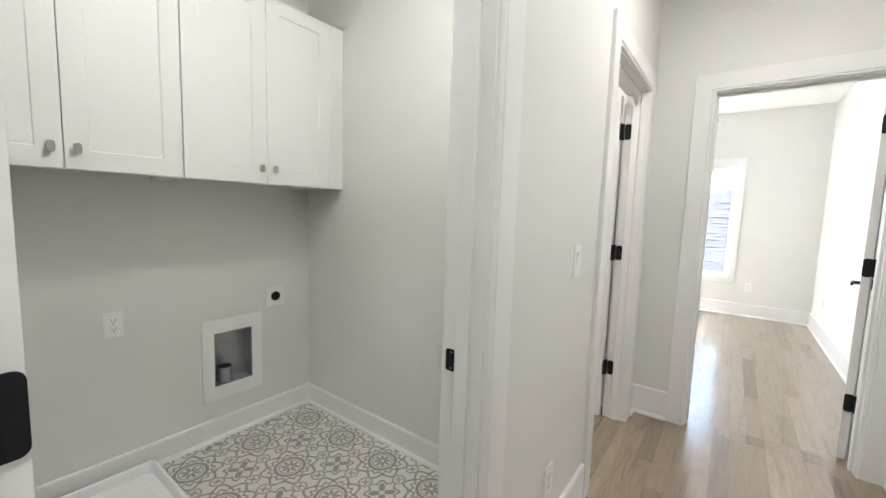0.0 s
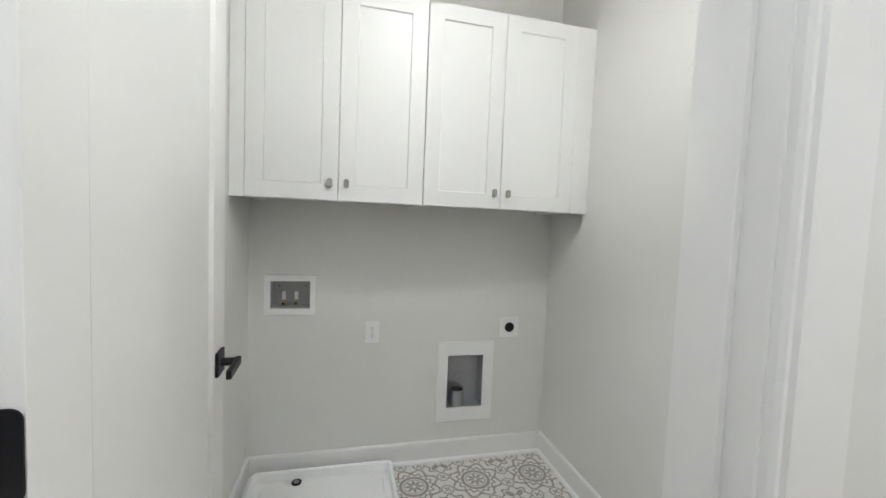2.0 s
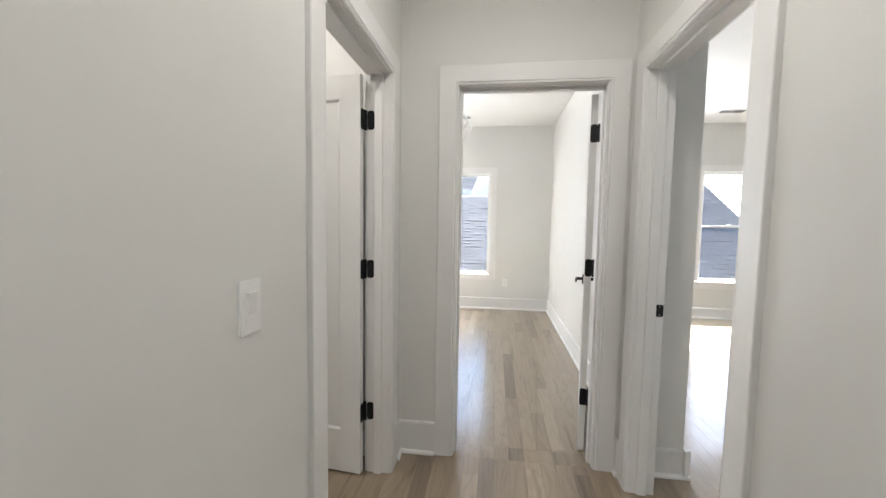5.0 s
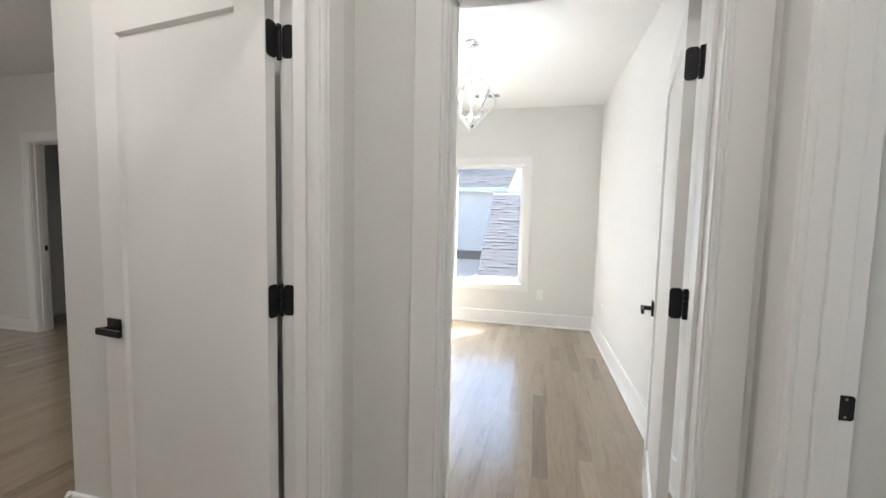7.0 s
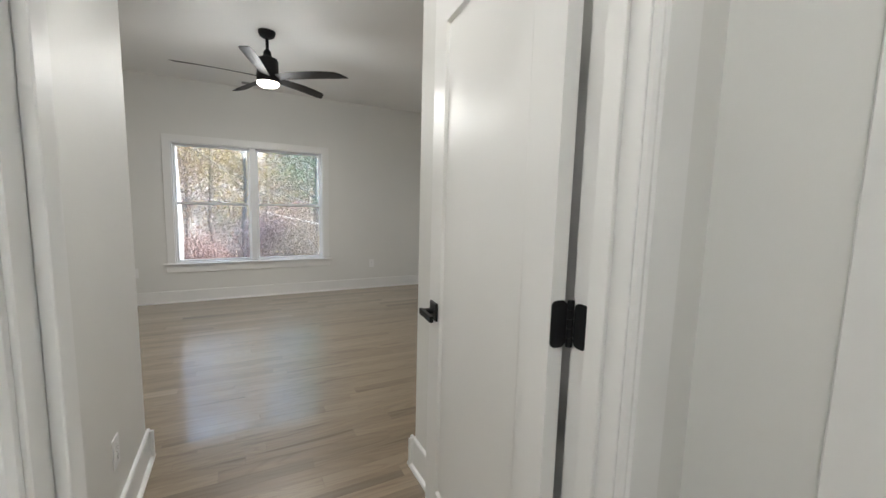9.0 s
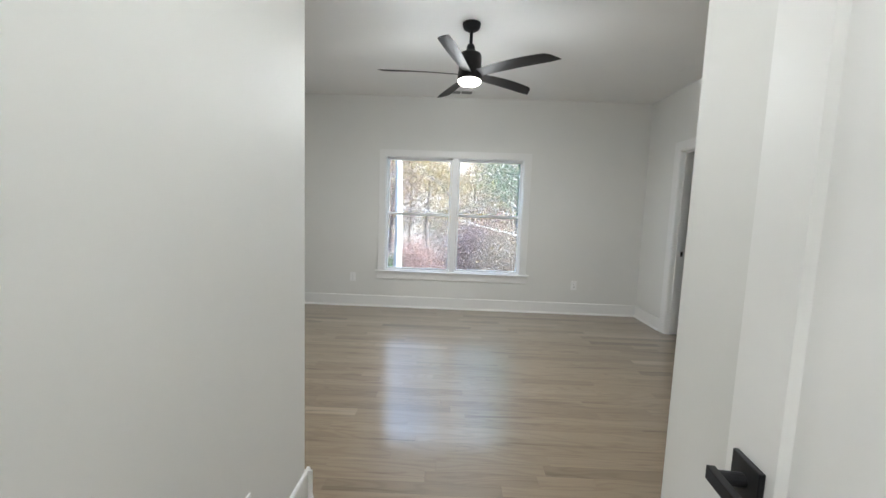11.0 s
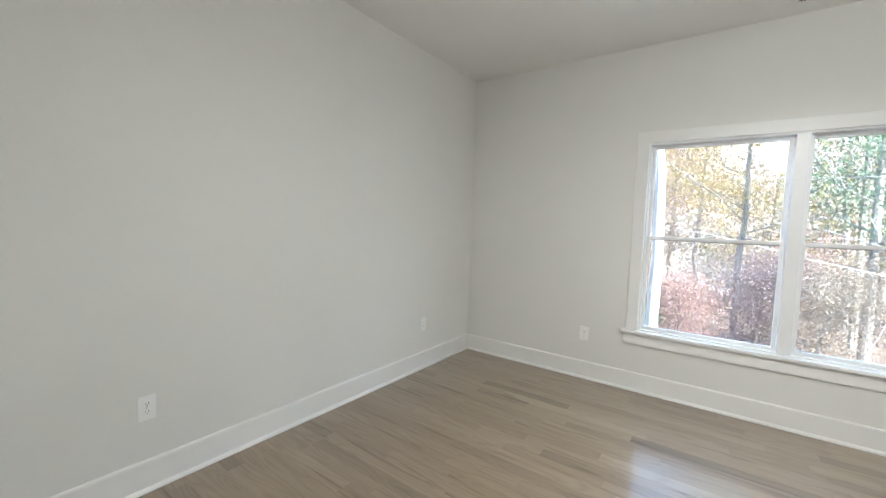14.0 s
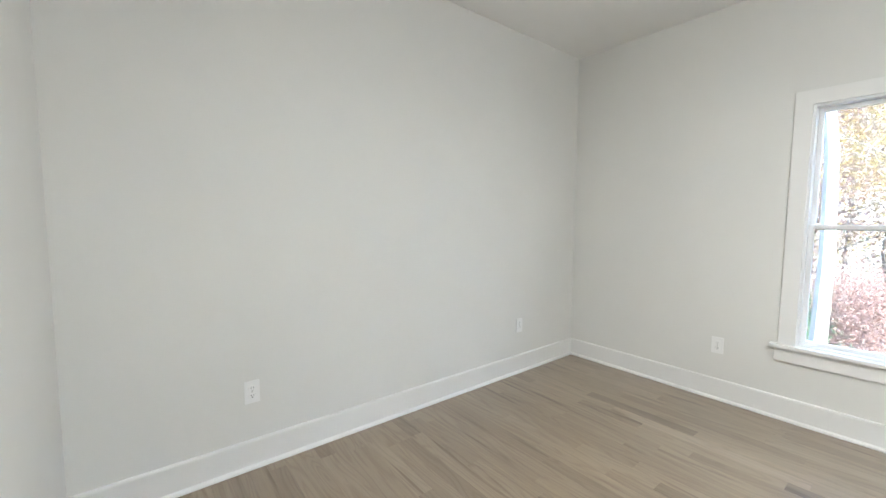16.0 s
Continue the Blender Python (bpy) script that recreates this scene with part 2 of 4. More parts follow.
WALL = painted("wall_paint", (0.752, 0.748, 0.722), 0.55, 260, 0.06, 0.018)
CEIL = painted("ceiling_paint", (0.84, 0.835, 0.815), 0.8, 320, 0.10, 0.015)
TRIM = painted("trim_paint", (0.815, 0.81, 0.795), 0.36, 140, 0.0, 0.015, 5.0)
DOORP = painted("door_paint", (0.80, 0.795, 0.778), 0.345, 120, 0.0, 0.015, 4.0)
CABP = painted("cabinet_paint", (0.82, 0.82, 0.812), 0.38, 160, 0.0, 0.012, 6.0)
PLANK = wood("oak_plank", "ShaderNodeObjectInfo", "Random")
PLANKS = wood("oak_planks", "ShaderNodeNewGeometry", "Random Per Island")
TILEM = tile_print("printed_tile")
GROUT = mottled("grout", (0.45, 0.43, 0.40), (0.55, 0.53, 0.49), 200, 0.9)
SUB = mottled("floor_joint", (0.20, 0.15, 0.10), (0.24, 0.18, 0.125), 60, 0.9)
BLACK = mottled("black_powder_coat", (0.010, 0.010, 0.011), (0.016, 0.016, 0.017), 900, 0.42, 0.15, 0.0004)
NICKEL = mottled("brushed_nickel", (0.33, 0.31, 0.28), (0.42, 0.40, 0.37), 300, 0.34, 0.05, 0.0004, 1.0)
CHROME = mottled("chrome", (0.80, 0.80, 0.82), (0.86, 0.86, 0.87), 40, 0.10, 0.0, 0.001, 1.0)
GALV = mottled("galvanized_steel", (0.40, 0.41, 0.43), (0.48, 0.49, 0.51), 7, 0.40, 0.05, 0.001, 1.0)
PLASTIC = painted("white_plastic", (0.865, 0.865, 0.858), 0.36, 500, 0.0, 0.01)
GREYP = mottled("grey_box_plastic", (0.36, 0.36, 0.35), (0.42, 0.42, 0.41), 60, 0.5, 0.05, 0.001)
BRASS = mottled("dull_brass", (0.42, 0.36, 0.22), (0.52, 0.45, 0.30), 120, 0.35, 0.05, 0.001, 1.0)
# near-black that puts the shade inside holes and slots into the colour
DARK = mottled("recess_shade", (0.006, 0.006, 0.006), (0.010, 0.010, 0.010), 200, 0.7)
VINYL = painted("window_vinyl", (0.82, 0.82, 0.82), 0.36, 300, 0.0, 0.01)
# grey that puts the shade in the white registers' slots into the colour
SHADEM = mottled("vent_shade_grey", (0.20, 0.20, 0.20), (0.28, 0.28, 0.28), 300, 0.6)
BLADE = mottled("fan_blade_black", (0.007, 0.006, 0.006), (0.012, 0.011, 0.010), 90, 0.55, 0.1, 0.0006)
SHINGLE = mottled("roof_shingle_face", (0.024, 0.024, 0.029), (0.042, 0.042, 0.048), 26, 0.9, 0.5, 0.006)
SIDING = mottled("white_siding_paint", (0.58, 0.58, 0.57), (0.66, 0.66, 0.64), 3, 0.6, 0.05, 0.003)
BARK = mottled("grey_bark", (0.12, 0.11, 0.10), (0.22, 0.205, 0.185), 9, 0.9, 0.6, 0.02)
PALE = mottled("pale_bark", (0.22, 0.21, 0.20), (0.34, 0.33, 0.31), 7, 0.85, 0.5, 0.02)
SOIL = mottled("leaf_litter", (0.05, 0.036, 0.026), (0.10, 0.075, 0.058), 1.8, 0.95, 0.8, 0.05)
HILL = mottled("far_foliage", (0.15, 0.135, 0.125), (0.24, 0.22, 0.20), 1.3, 0.95, 0.9, 0.3)
for dull in (BLACK, BLADE):
    dull.node_tree.nodes["Principled BSDF"].inputs["Specular IOR Level"].default_value = 0.22
GLASS, _, gb = shader("window_glass", 0.0, 0.0, (0.62, 0.63, 0.62))
gb.inputs["Transmission Weight"].default_value, gb.inputs["IOR"].default_value = 1.0, 1.45
# veiling glare put into the panes: translucent white that scatters a little daylight
glare = GLASS.node_tree.nodes.new("ShaderNodeBsdfTranslucent")
glare.inputs["Color"].default_value = (0.9, 0.9, 0.9, 1)
film = GLASS.node_tree.nodes.new("ShaderNodeMixShader")
film.inputs[0].default_value = 0.010
GLASS.node_tree.links.new(gb.outputs[0], film.inputs[1])
GLASS.node_tree.links.new(glare.outputs[0], film.inputs[2])
GLASS.node_tree.links.new(film.outputs[0], GLASS.node_tree.nodes["Material Output"].inputs["Surface"])
BULBG, _, gb = shader("bulb_glass", 0.02, 0.0, (1, 1, 1))
gb.inputs["Transmission Weight"].default_value, gb.inputs["IOR"].default_value = 1.0, 1.3


def glow(name, color, strength):
    m, nt, b = shader(name, 0.4, 0, (0.9, 0.9, 0.9))
    b.inputs["Emission Color"].default_value = (*color, 1)
    b.inputs["Emission Strength"].default_value = strength
    return m


LED = glow("lit_diffuser", (1.0, 0.86, 0.64), 1.6)
FILAMENT = glow("lit_filament", (1.0, 0.93, 0.82), 3.0)


# ---------------------------------------------------------------- building helpers
def mesh_of(name, bm, material):
    me = bpy.data.meshes.new(name)
    bmesh.ops.recalc_face_normals(bm, faces=bm.faces)
    bm.to_mesh(me)
    bm.free()
    me.materials.append(material)
    return me


def part(name, bm, material, parent, label=""):
    """One mesh object under a thing or a part, in the parent's own space."""
    ob = new(name, mesh_of(name, bm, material))
    ob.parent = parent
    if label:
        ob["label"] = label
    return ob


def thing(name, label, category, at=None, group="", kind=""):
    ob = new(name)
    ob.empty_display_size = 0.1
    ob.matrix_basis = at if at is not None else Matrix.Identity(4)
    return tagged(ob, label, category, group, kind)


def solid(name, bm, material, label, category, group="", kind=""):
    return tagged(new(name, mesh_of(name, bm, material)), label, category, group, kind)


def add_box(bm, x0, x1, y0, y1, z0, z1, bevel=0.0, seg=1):
    vs = [bm.verts.new((x, y, z)) for x in (x0, x1) for y in (y0, y1) for z in (z0, z1)]
    fs = [bm.faces.new([vs[k] for k in q]) for q in ((0, 1, 3, 2), (4, 6, 7, 5), (0, 4, 5, 1), (2, 3, 7, 6), (0, 2, 6, 4), (1, 5, 7, 3))]
    if bevel:
        es = list({e for f in fs for e in f.edges})
        bmesh.ops.bevel(bm, geom=es, offset=bevel, segments=seg, affect="EDGES", profile=0.7)
    return bm


def box(x0, x1, y0, y1, z0, z1, bevel=0.0, seg=1):
    return add_box(bmesh.new(), x0, x1, y0, y1, z0, z1, bevel, seg)


def ring_between(bm, a, b):
    n = len(a)
    for k in range(n):
        bm.faces.new((a[k], a[(k + 1) % n], b[(k + 1) % n], b[k]))


def lathe(profile, axis="z", seg=24, bm=None, at=(0, 0, 0)):
    """Turned solid from (radius, height) pairs, closed at both ends."""
    bm = bm or bmesh.new()
    rings = []
    for r, h in profile:
        ring = []
        for k in range(seg):
            c, s = r * math.cos(2 * math.pi * k / seg), r * math.sin(2 * math.pi * k / seg)
            co = {"z": (c, s, h), "x": (h, c, s), "y": (c, h, s)}[axis]
            ring.append(bm.verts.new(Vector(co) + Vector(at)))
        rings.append(ring)
    for a, b in zip(rings, rings[1:]):
        ring_between(bm, a, b)
    bm.faces.new(rings[0])
    bm.faces.new(rings[-1])
    return bm


def tube(points, radii, seg=8, bm=None):
    """A round bar along points, with a radius at each."""
    bm = bm or bmesh.new()
    rings, side = [], None
    pts = [Vector(p) for p in points]
    for k, p in enumerate(pts):
        d = (pts[min(k + 1, len(pts) - 1)] - pts[max(k - 1, 0)]).normalized()
        side = (side or Vector((0.31, 0.2, 0.93)).cross(d))
        side = (side - d * side.dot(d))
        side = side.normalized() if side.length > 1e-5 else d.orthogonal().normalized()
        up = d.cross(side)
        rings.append([bm.verts.new(p + (side * math.cos(a) + up * math.sin(a)) * radii[k])
                      for a in (2 * math.pi * j / seg for j in range(seg))])
    for a, b in zip(rings, rings[1:]):
        ring_between(bm, a, b)
    bm.faces.new(rings[0])
    bm.faces.new(rings[-1])
    return bm


def smooth(ob):
    for p in ob.data.polygons:
        p.use_smooth = True
    return ob


def wall(name, axis, a0, a1, c0, c1, openings=(), z0=0.0, z1=2.74, label="smooth off-white painted plaster wall"):
    """A wall along an axis with holes right through it: (from, to, bottom, top)."""
    bm = bmesh.new()
    cuts = sorted({a0, a1, *[o[0] for o in openings], *[o[1] for o in openings]})
    for p, q in zip(cuts, cuts[1:]):
        mid, z = (p + q) / 2, z0
        holes = sorted((o[2], o[3]) for o in openings if o[0] <= mid <= o[1])
        for b, t in holes + [(z1, z1)]:
            if b - z > 1e-4:
                add_box(bm, *((p, q, c0, c1) if axis == "x" else (c0, c1, p, q)), z, b)
            z = t
    bmesh.ops.remove_doubles(bm, verts=bm.verts, dist=1e-5)
    return solid(name, bm, WALL, label, "wall", kind="structure")


def to_wall(axis, face, sign, a, d, z):
    """A place on a wall's face: a along it, d out of it."""
    return (a, face + sign * d, z) if axis == "x" else (face + sign * d, a, z)


CASING = ((0.0, 0.0), (0.0, 0.010), (0.005, 0.015), (0.011, 0.015), (0.014, 0.012), (0.018, 0.018), (0.101, 0.019), (0.104, 0.016), (0.104, 0.0))
FLAT = ((0.0, 0.0), (0.0, 0.016), (0.002, 0.018), (0.084, 0.018), (0.086, 0.016), (0.086, 0.0))


def strip(profile, axis, face, sign, ends):
    """A moulding between two mitred ends; each end gives (along, z) for a profile width u."""
    bm = bmesh.new()
    rings = []
    for end in ends:
        ring = []
        for u, d in profile:
            a, z = end(u)
            ring.append(bm.verts.new(to_wall(axis, face, sign, a, d + 0.0005, z)))
        rings.append(ring)
    ring_between(bm, *rings)
    bm.faces.new(rings[0])
    bm.faces.new(rings[1])
    return bm


def casing(parent, axis, face, sign, o0, o1, top, bottom=0.0, profile=CASING, closed=False):
    bl, br = (lambda u: (o0 - u, bottom - (u if closed else 0))), (lambda u: (o1 + u, bottom - (u if closed else 0)))
    tl, tr = (lambda u: (o0 - u, top + u)), (lambda u: (o1 + u, top + u))
    for ends in ((bl, tl), (tl, tr), (tr, br)) + (((br, bl),) if closed else ()):
        part("casing", strip(profile, axis, face, sign, ends), TRIM, parent)


def door_frame(n, axis, o0, o1, c0, c1, stop_at, top=2.04, faces=(1, 1)):
    """Jambs, head, stops and casings round a clear opening; the wall lies from c0 to c1."""
    t = thing(f"door_frame_{n}", "white painted door jambs and stepped casing", "door frame", kind="structure")

    def b(a0, a1, d0, d1, z0, z1, bev=0.0015):
        return box(*((a0, a1, d0, d1) if axis == "x" else (d0, d1, a0, a1)), z0, z1, bev)
    part("jamb", b(o0 - 0.0195, o0, c0 - 0.001, c1 + 0.001, 0, top), TRIM, t)
    part("jamb", b(o1, o1 + 0.0195, c0 - 0.001, c1 + 0.001, 0, top), TRIM, t)
    part("head_jamb", b(o0 - 0.0195, o1 + 0.0195, c0 - 0.001, c1 + 0.001, top, top + 0.0195), TRIM, t)
    s0, s1 = stop_at
    part("door_stop", b(o0, o0 + 0.012, s0, s1, 0, top - 0.012), TRIM, t)
    part("door_stop", b(o1 - 0.012, o1, s0, s1, 0, top - 0.012), TRIM, t)
    part("door_stop", b(o0, o1, s0, s1, top - 0.012, top), TRIM, t)
    if faces[0]:
        casing(t, axis, c0, -1, o0 - 0.005, o1 + 0.005, top + 0.005)
    if faces[1]:
        casing(t, axis, c1, 1, o0 - 0.005, o1 + 0.005, top + 0.005)
    return t


def base_run(n, axis, face, sign, a0, a1, h=0.14):
    """Baseboard with an eased top and a quarter-round shoe."""
    prof = [(0, 0.0), (0.031, 0.0), (0.030, 0.008), (0.025, 0.015), (0.016, 0.019), (0.015, 0.021), (0.015, h - 0.010), (0.013, h - 0.004), (0.009, h), (0, h)]
    bm = bmesh.new()
    rings = [[bm.verts.new(to_wall(axis, face, sign, a, d + 0.0004, z + 0.0004)) for d, z in prof] for a in (a0, a1)]
    ring_between(bm, *rings)
    bm.faces.new(rings[0])
    bm.faces.new(rings[1])
    return solid("baseboard", bm, TRIM, "tall white painted baseboard with quarter-round shoe", "baseboard", kind="structure")


def rounded_plate(w, h, t, r=0.012, seg=5):
    """Plate in the xz plane, thickness from y=0 to y=t."""
    bm = bmesh.new()
    pts = []
    for cx, cz, a in ((w / 2 - r, h / 2 - r, 0), (-w / 2 + r, h / 2 - r, 90), (-w / 2 + r, -h / 2 + r, 180), (w / 2 - r, -h / 2 + r, 270)):
        for k in range(seg + 1):
            ang = radians(a + 90 * k / seg)
            pts.append((cx + r * math.cos(ang), cz + r * math.sin(ang)))
    a = [bm.verts.new((x, 0, z)) for x, z in pts]
    b = [bm.verts.new((x, t, z)) for x, z in pts]
    ring_between(bm, a, b)
    bm.faces.new(a)
    bm.faces.new(b)
    return bm


def moved(bm, m):
    bmesh.ops.transform(bm, matrix=m, verts=bm.verts)
    return bm


# ---------------------------------------------------------------- structure
wall("wall_hall_left", "x", -2.2, 2.965, 0.635, 0.75, [(0.125, 0.96, 0, 2.06), (1.965, 2.765, 0, 2.06)])
wall("wall_hall_right", "x", -2.2, 2.965, -0.693, -0.573, [(2.01, 2.81, 0, 2.06)])
wall("wall_hall_back", "y", -2.3, 0.75, -2.3, -2.2)
wall("wall_hall_end", "y", -0.90, 0.75, 2.965, 3.085, [(-0.46, 0.334, 0, 2.06)])
wall("wall_laundry_left", "y", 0.75, 2.39, -0.08, 0.02)
wall("wall_bedroom_near_left", "x", -0.265, 1.71, 2.476, 2.49)
wall("wall_laundry_back", "x", -0.265, 1.71, 2.39, 2.476, [(0.12, 0.311, 0.876, 1.018), (1.052, 1.261, 0.295, 0.598)])
wall("wall_laundry_right", "y", 0.75, 2.39, 1.645, 1.71)
wall("wall_passage_right", "y", 0.75, 1.875, 2.905, 3.085)
wall("wall_bedroom_left", "y", 2.49, 6.005, -0.265, -0.165)
wall("wall_bedroom_near", "x", 3.085, 6.79, 1.755, 1.875)
wall("wall_bedroom_right", "y", 1.875, 6.005, 4.80, 4.92, [(3.47, 4.27, 0, 2.06), (4.63, 5.29, 0, 2.06)])
wall("wall_bedroom_far", "x", -0.265, 6.30, 6.005, 6.165, [(1.45, 3.235, 0.495, 1.985)])
wall("wall_closet_back", "y", 1.875, 6.005, 6.2, 6.3)
wall("wall_closet_side", "x", 4.92, 6.2, 4.33, 4.43)
# holes 1.16 to 1.70 and -2.05 to -1.28 are unseen, added for daylight
wall("wall_study_far", "y", -4.62, 1.875, 6.79, 6.95, [(0.19, 1.09, 0.52, 2.045), (1.16, 1.70, 0.52, 2.045), (-3.53, -2.76, 0.53, 2.075), (-2.05, -1.28, 0.53, 2.075)])
wall("wall_study_right", "x", 3.085, 6.79, -0.90, -0.70)
wall("wall_room_left", "y", -4.5, -0.693, 0.9, 1.0)
wall("wall_room_right", "x", 0.9, 6.79, -4.62, -4.5, [(5.75, 6.56, 0, 2.06)])
solid("ceiling", box(-2.3, 6.95, -4.62, 6.165, 2.7405, 2.86), CEIL, "flat white painted ceiling", "ceiling", kind="structure")
floor = solid("floor", box(-2.3, 6.95, -4.62, 6.165, -0.2, -0.010), SUB, "light brown oak strip floor with satin finish", "floor", kind="structure")

door_frame(1, "x", 0.145, 0.94, 0.635, 0.75, (0.672, 0.712))
door_frame(2, "x", 1.985, 2.745, 0.635, 0.75, (0.672, 0.712))
door_frame(3, "y", -0.44, 0.314, 2.965, 3.085, (3.005, 3.045))
door_frame(4, "x", 2.03, 2.79, -0.693, -0.573, (-0.655, -0.61), faces=(0, 1))
door_frame(5, "y", 4.65, 5.27, 4.80, 4.92, (4.835, 4.88))
door_frame(6, "y", 3.49, 4.25, 4.80, 4.92, (4.835, 4.88), faces=(1, 0))
door_frame(7, "x", 5.77, 6.54, -4.62, -4.5, (-4.6, -4.56), faces=(0, 1))

HB = 0.185
for k, (axis, face, sign, a0, a1, h) in enumerate((
        ("x", 0.635, -1, -2.2, 0.035, HB), ("x", 0.635, -1, 1.051, 1.874, HB), ("x", 0.635, -1, 2.856, 2.965, HB),
        ("y", 2.965, -1, 0.424, 0.635, HB), ("y", 2.965, -1, -0.573, -0.551, HB),
        ("x", -0.573, 1, 2.901, 2.965, HB), ("x", -0.573, 1, -2.2, 1.919, HB), ("y", -2.2, 1, -0.573, 0.635, HB),
        ("y", 0.02, 1, 0.75, 2.39, 0.12), ("x", 2.39, -1, 0.02, 1.645, 0.12), ("y", 1.645, -1, 0.75, 2.39, 0.12),
        ("x", 0.75, 1, 1.051, 1.645, 0.12),
        ("y", 1.71, 1, 0.75, 2.521, 0.15), ("x", 2.49, 1, -0.165, 1.741, 0.15), ("y", -0.165, 1, 2.49, 6.005, 0.15),
        ("x", 6.005, -1, -0.165, 4.80, 0.15), ("y", 4.80, -1, 5.381, 6.005, 0.15), ("y", 4.80, -1, 4.361, 4.539, 0.15),
        ("y", 4.80, -1, 1.875, 3.379, 0.15), ("x", 1.875, 1, 2.874, 4.80, 0.15), ("y", 2.905, -1, 0.75, 1.906, 0.15),
        ("y", 6.79, -1, -0.70, 1.755, 0.17), ("x", -0.70, 1, 3.085, 6.79, 0.17), ("x", 1.755, -1, 3.085, 6.79, 0.17),
        ("y", 3.085, 1, 0.424, 1.755, 0.17),
        ("y", 2.965, -1, -0.931, -0.693, 0.15), ("x", -0.90, -1, 2.934, 6.79, 0.15), ("y", 6.79, -1, -4.5, -0.90, 0.15),
        ("x", -4.5, 1, 6.65, 6.79, 0.15), ("x", -4.5, 1, 1.0, 5.66, 0.15), ("y", 1.0, 1, -4.5, -0.693, 0.15),
        ("y", 6.2, -1, 4.43, 6.005, 0.14), ("x", 4.43, 1, 4.92, 6.2, 0.14), ("x", 6.005, -1, 4.92, 6.2, 0.14))):
    base_run(k, axis, face, sign, a0, a1, h)


# ---------------------------------------------------------------- doors
def lever(parent, x, side, z=0.925):
    """Square rose and flat lever on the face y, pointing back to the hinge (towards -x)."""
    y, s = (-0.010, 1) if side > 0 else (-0.045, -1)
    h = part("door_handle", moved(box(-0.033, 0.033, 0, 0.009, -0.033, 0.033, 0.0015), Matrix.Translation((x, y if s > 0 else y - 0.009, z))), BLACK, parent, "matt black square lever handle")
    part("neck", lathe([(0.011, 0), (0.011, 0.045)], "y", 14, at=(x, y if s > 0 else y - 0.045, z)), BLACK, h)
    y0, y1 = sorted((y + s * 0.043, y + s * 0.056))
    part("lever", box(x - 0.108, x + 0.013, y0, y1, z - 0.011, z + 0.011, 0.0025, 2), BLACK, h)


def hinge(parent, z):
    """Two leaves with round corners and a barrel of five knuckles, on the pivot."""
    h = part("hinge", moved(rounded_plate(0.037, 0.098, 0.0025, 0.012), Matrix.Translation((0.0035, -0.0265, z)) @ pose(0, 0, 0, 0, 0, 90)), BLACK, parent, "matt black butt hinge")
    for k in range(5):
        part("knuckle", lathe([(0.0066, -0.0094), (0.0072, -0.0086), (0.0072, 0.0086), (0.0066, 0.0094)], "z", 12, at=(-0.001, -0.001, z + (k - 2) * 0.0196)), BLACK, h)


def door(n, at, w, label, hand=1, top=2.03, handles=True, hinges=True):
    """One-panel shaker door; the pivot is the thing's origin, the leaf runs along +x, its thickness from y=-0.045 to -0.010."""
    t = thing(f"door_{n}", label, "door", at, kind="structure")
    x0, x1, zb = 0.006, w, 0.012
    st, rt, rb = 0.112, 0.115, 0.225
    leaf = [("stile", box(x0, x0 + st, -0.045, -0.010, zb, top, 0.0004)), ("stile", box(x1 - st, x1, -0.045, -0.010, zb, top, 0.0004)),
            ("rail", box(x0 + st, x1 - st, -0.045, -0.010, top - rt, top, 0.0)), ("rail", box(x0 + st, x1 - st, -0.045, -0.010, zb, zb + rb, 0.0))]
    bm = bmesh.new()
    pa, pb, pc, pd = x0 + st, x1 - st, zb + rb, top - rt
    for y, yi in ((-0.010, -0.019), (-0.045, -0.036)):
        o = [bm.verts.new(c) for c in ((pa, y, pc), (pb, y, pc), (pb, y, pd), (pa, y, pd))]
        e = 0.010
        i = [bm.verts.new(c) for c in ((pa + e, yi, pc + e), (pb - e, yi, pc + e), (pb - e, yi, pd - e), (pa + e, yi, pd - e))]
        ring_between(bm, o, i)
        bm.faces.new(i)
    add_box(bm, pa - 0.01, pb + 0.01, -0.033, -0.022, pc - 0.01, pd + 0.01)
    leaf.append(("panel", bm))
    for name, b in leaf:
        part(name, b, DOORP, t)
    if handles:
        lever(t, w - 0.062, 1)
        lever(t, w - 0.062, -1)
        part("latch_plate", box(w - 0.0005, w + 0.001, -0.040, -0.015, 0.897, 0.953), BLACK, t)
    if hinges:
        for z in (0.335, 1.08, 1.82):
            hinge(t, z)
    return t


# hinge line at the origin; positive turn opens anticlockwise, mirrored doors use a flipped basis
FLIP = Matrix.Diagonal((1, -1, 1, 1))
door(1, pose(0.147, 0.761, 0, 0, 0, 93), 0.777, "white one-panel shaker door with black lever, standing open")
door(2, Matrix.Translation((2.743, 0.761, 0)) @ pose(0, 0, 0, 0, 0, 180 - 97) @ FLIP, 0.752, "white one-panel shaker bedroom door with black lever, standing open")
door(3, Matrix.Translation((3.096, -0.438, 0)) @ pose(0, 0, 0, 0, 0, -12) @ FLIP, 0.748, "white one-panel shaker study door with black lever, standing open")
door(4, Matrix.Translation((4.931, 4.248, 0)) @ pose(0, 0, 0, 0, 0, 2), 0.752, "white one-panel shaker bathroom door, standing open")
door(5, pose(6.538, -4.489, 0, 0, 0, 180) @ FLIP, 0.764, "closed white one-panel shaker door with black hinges")


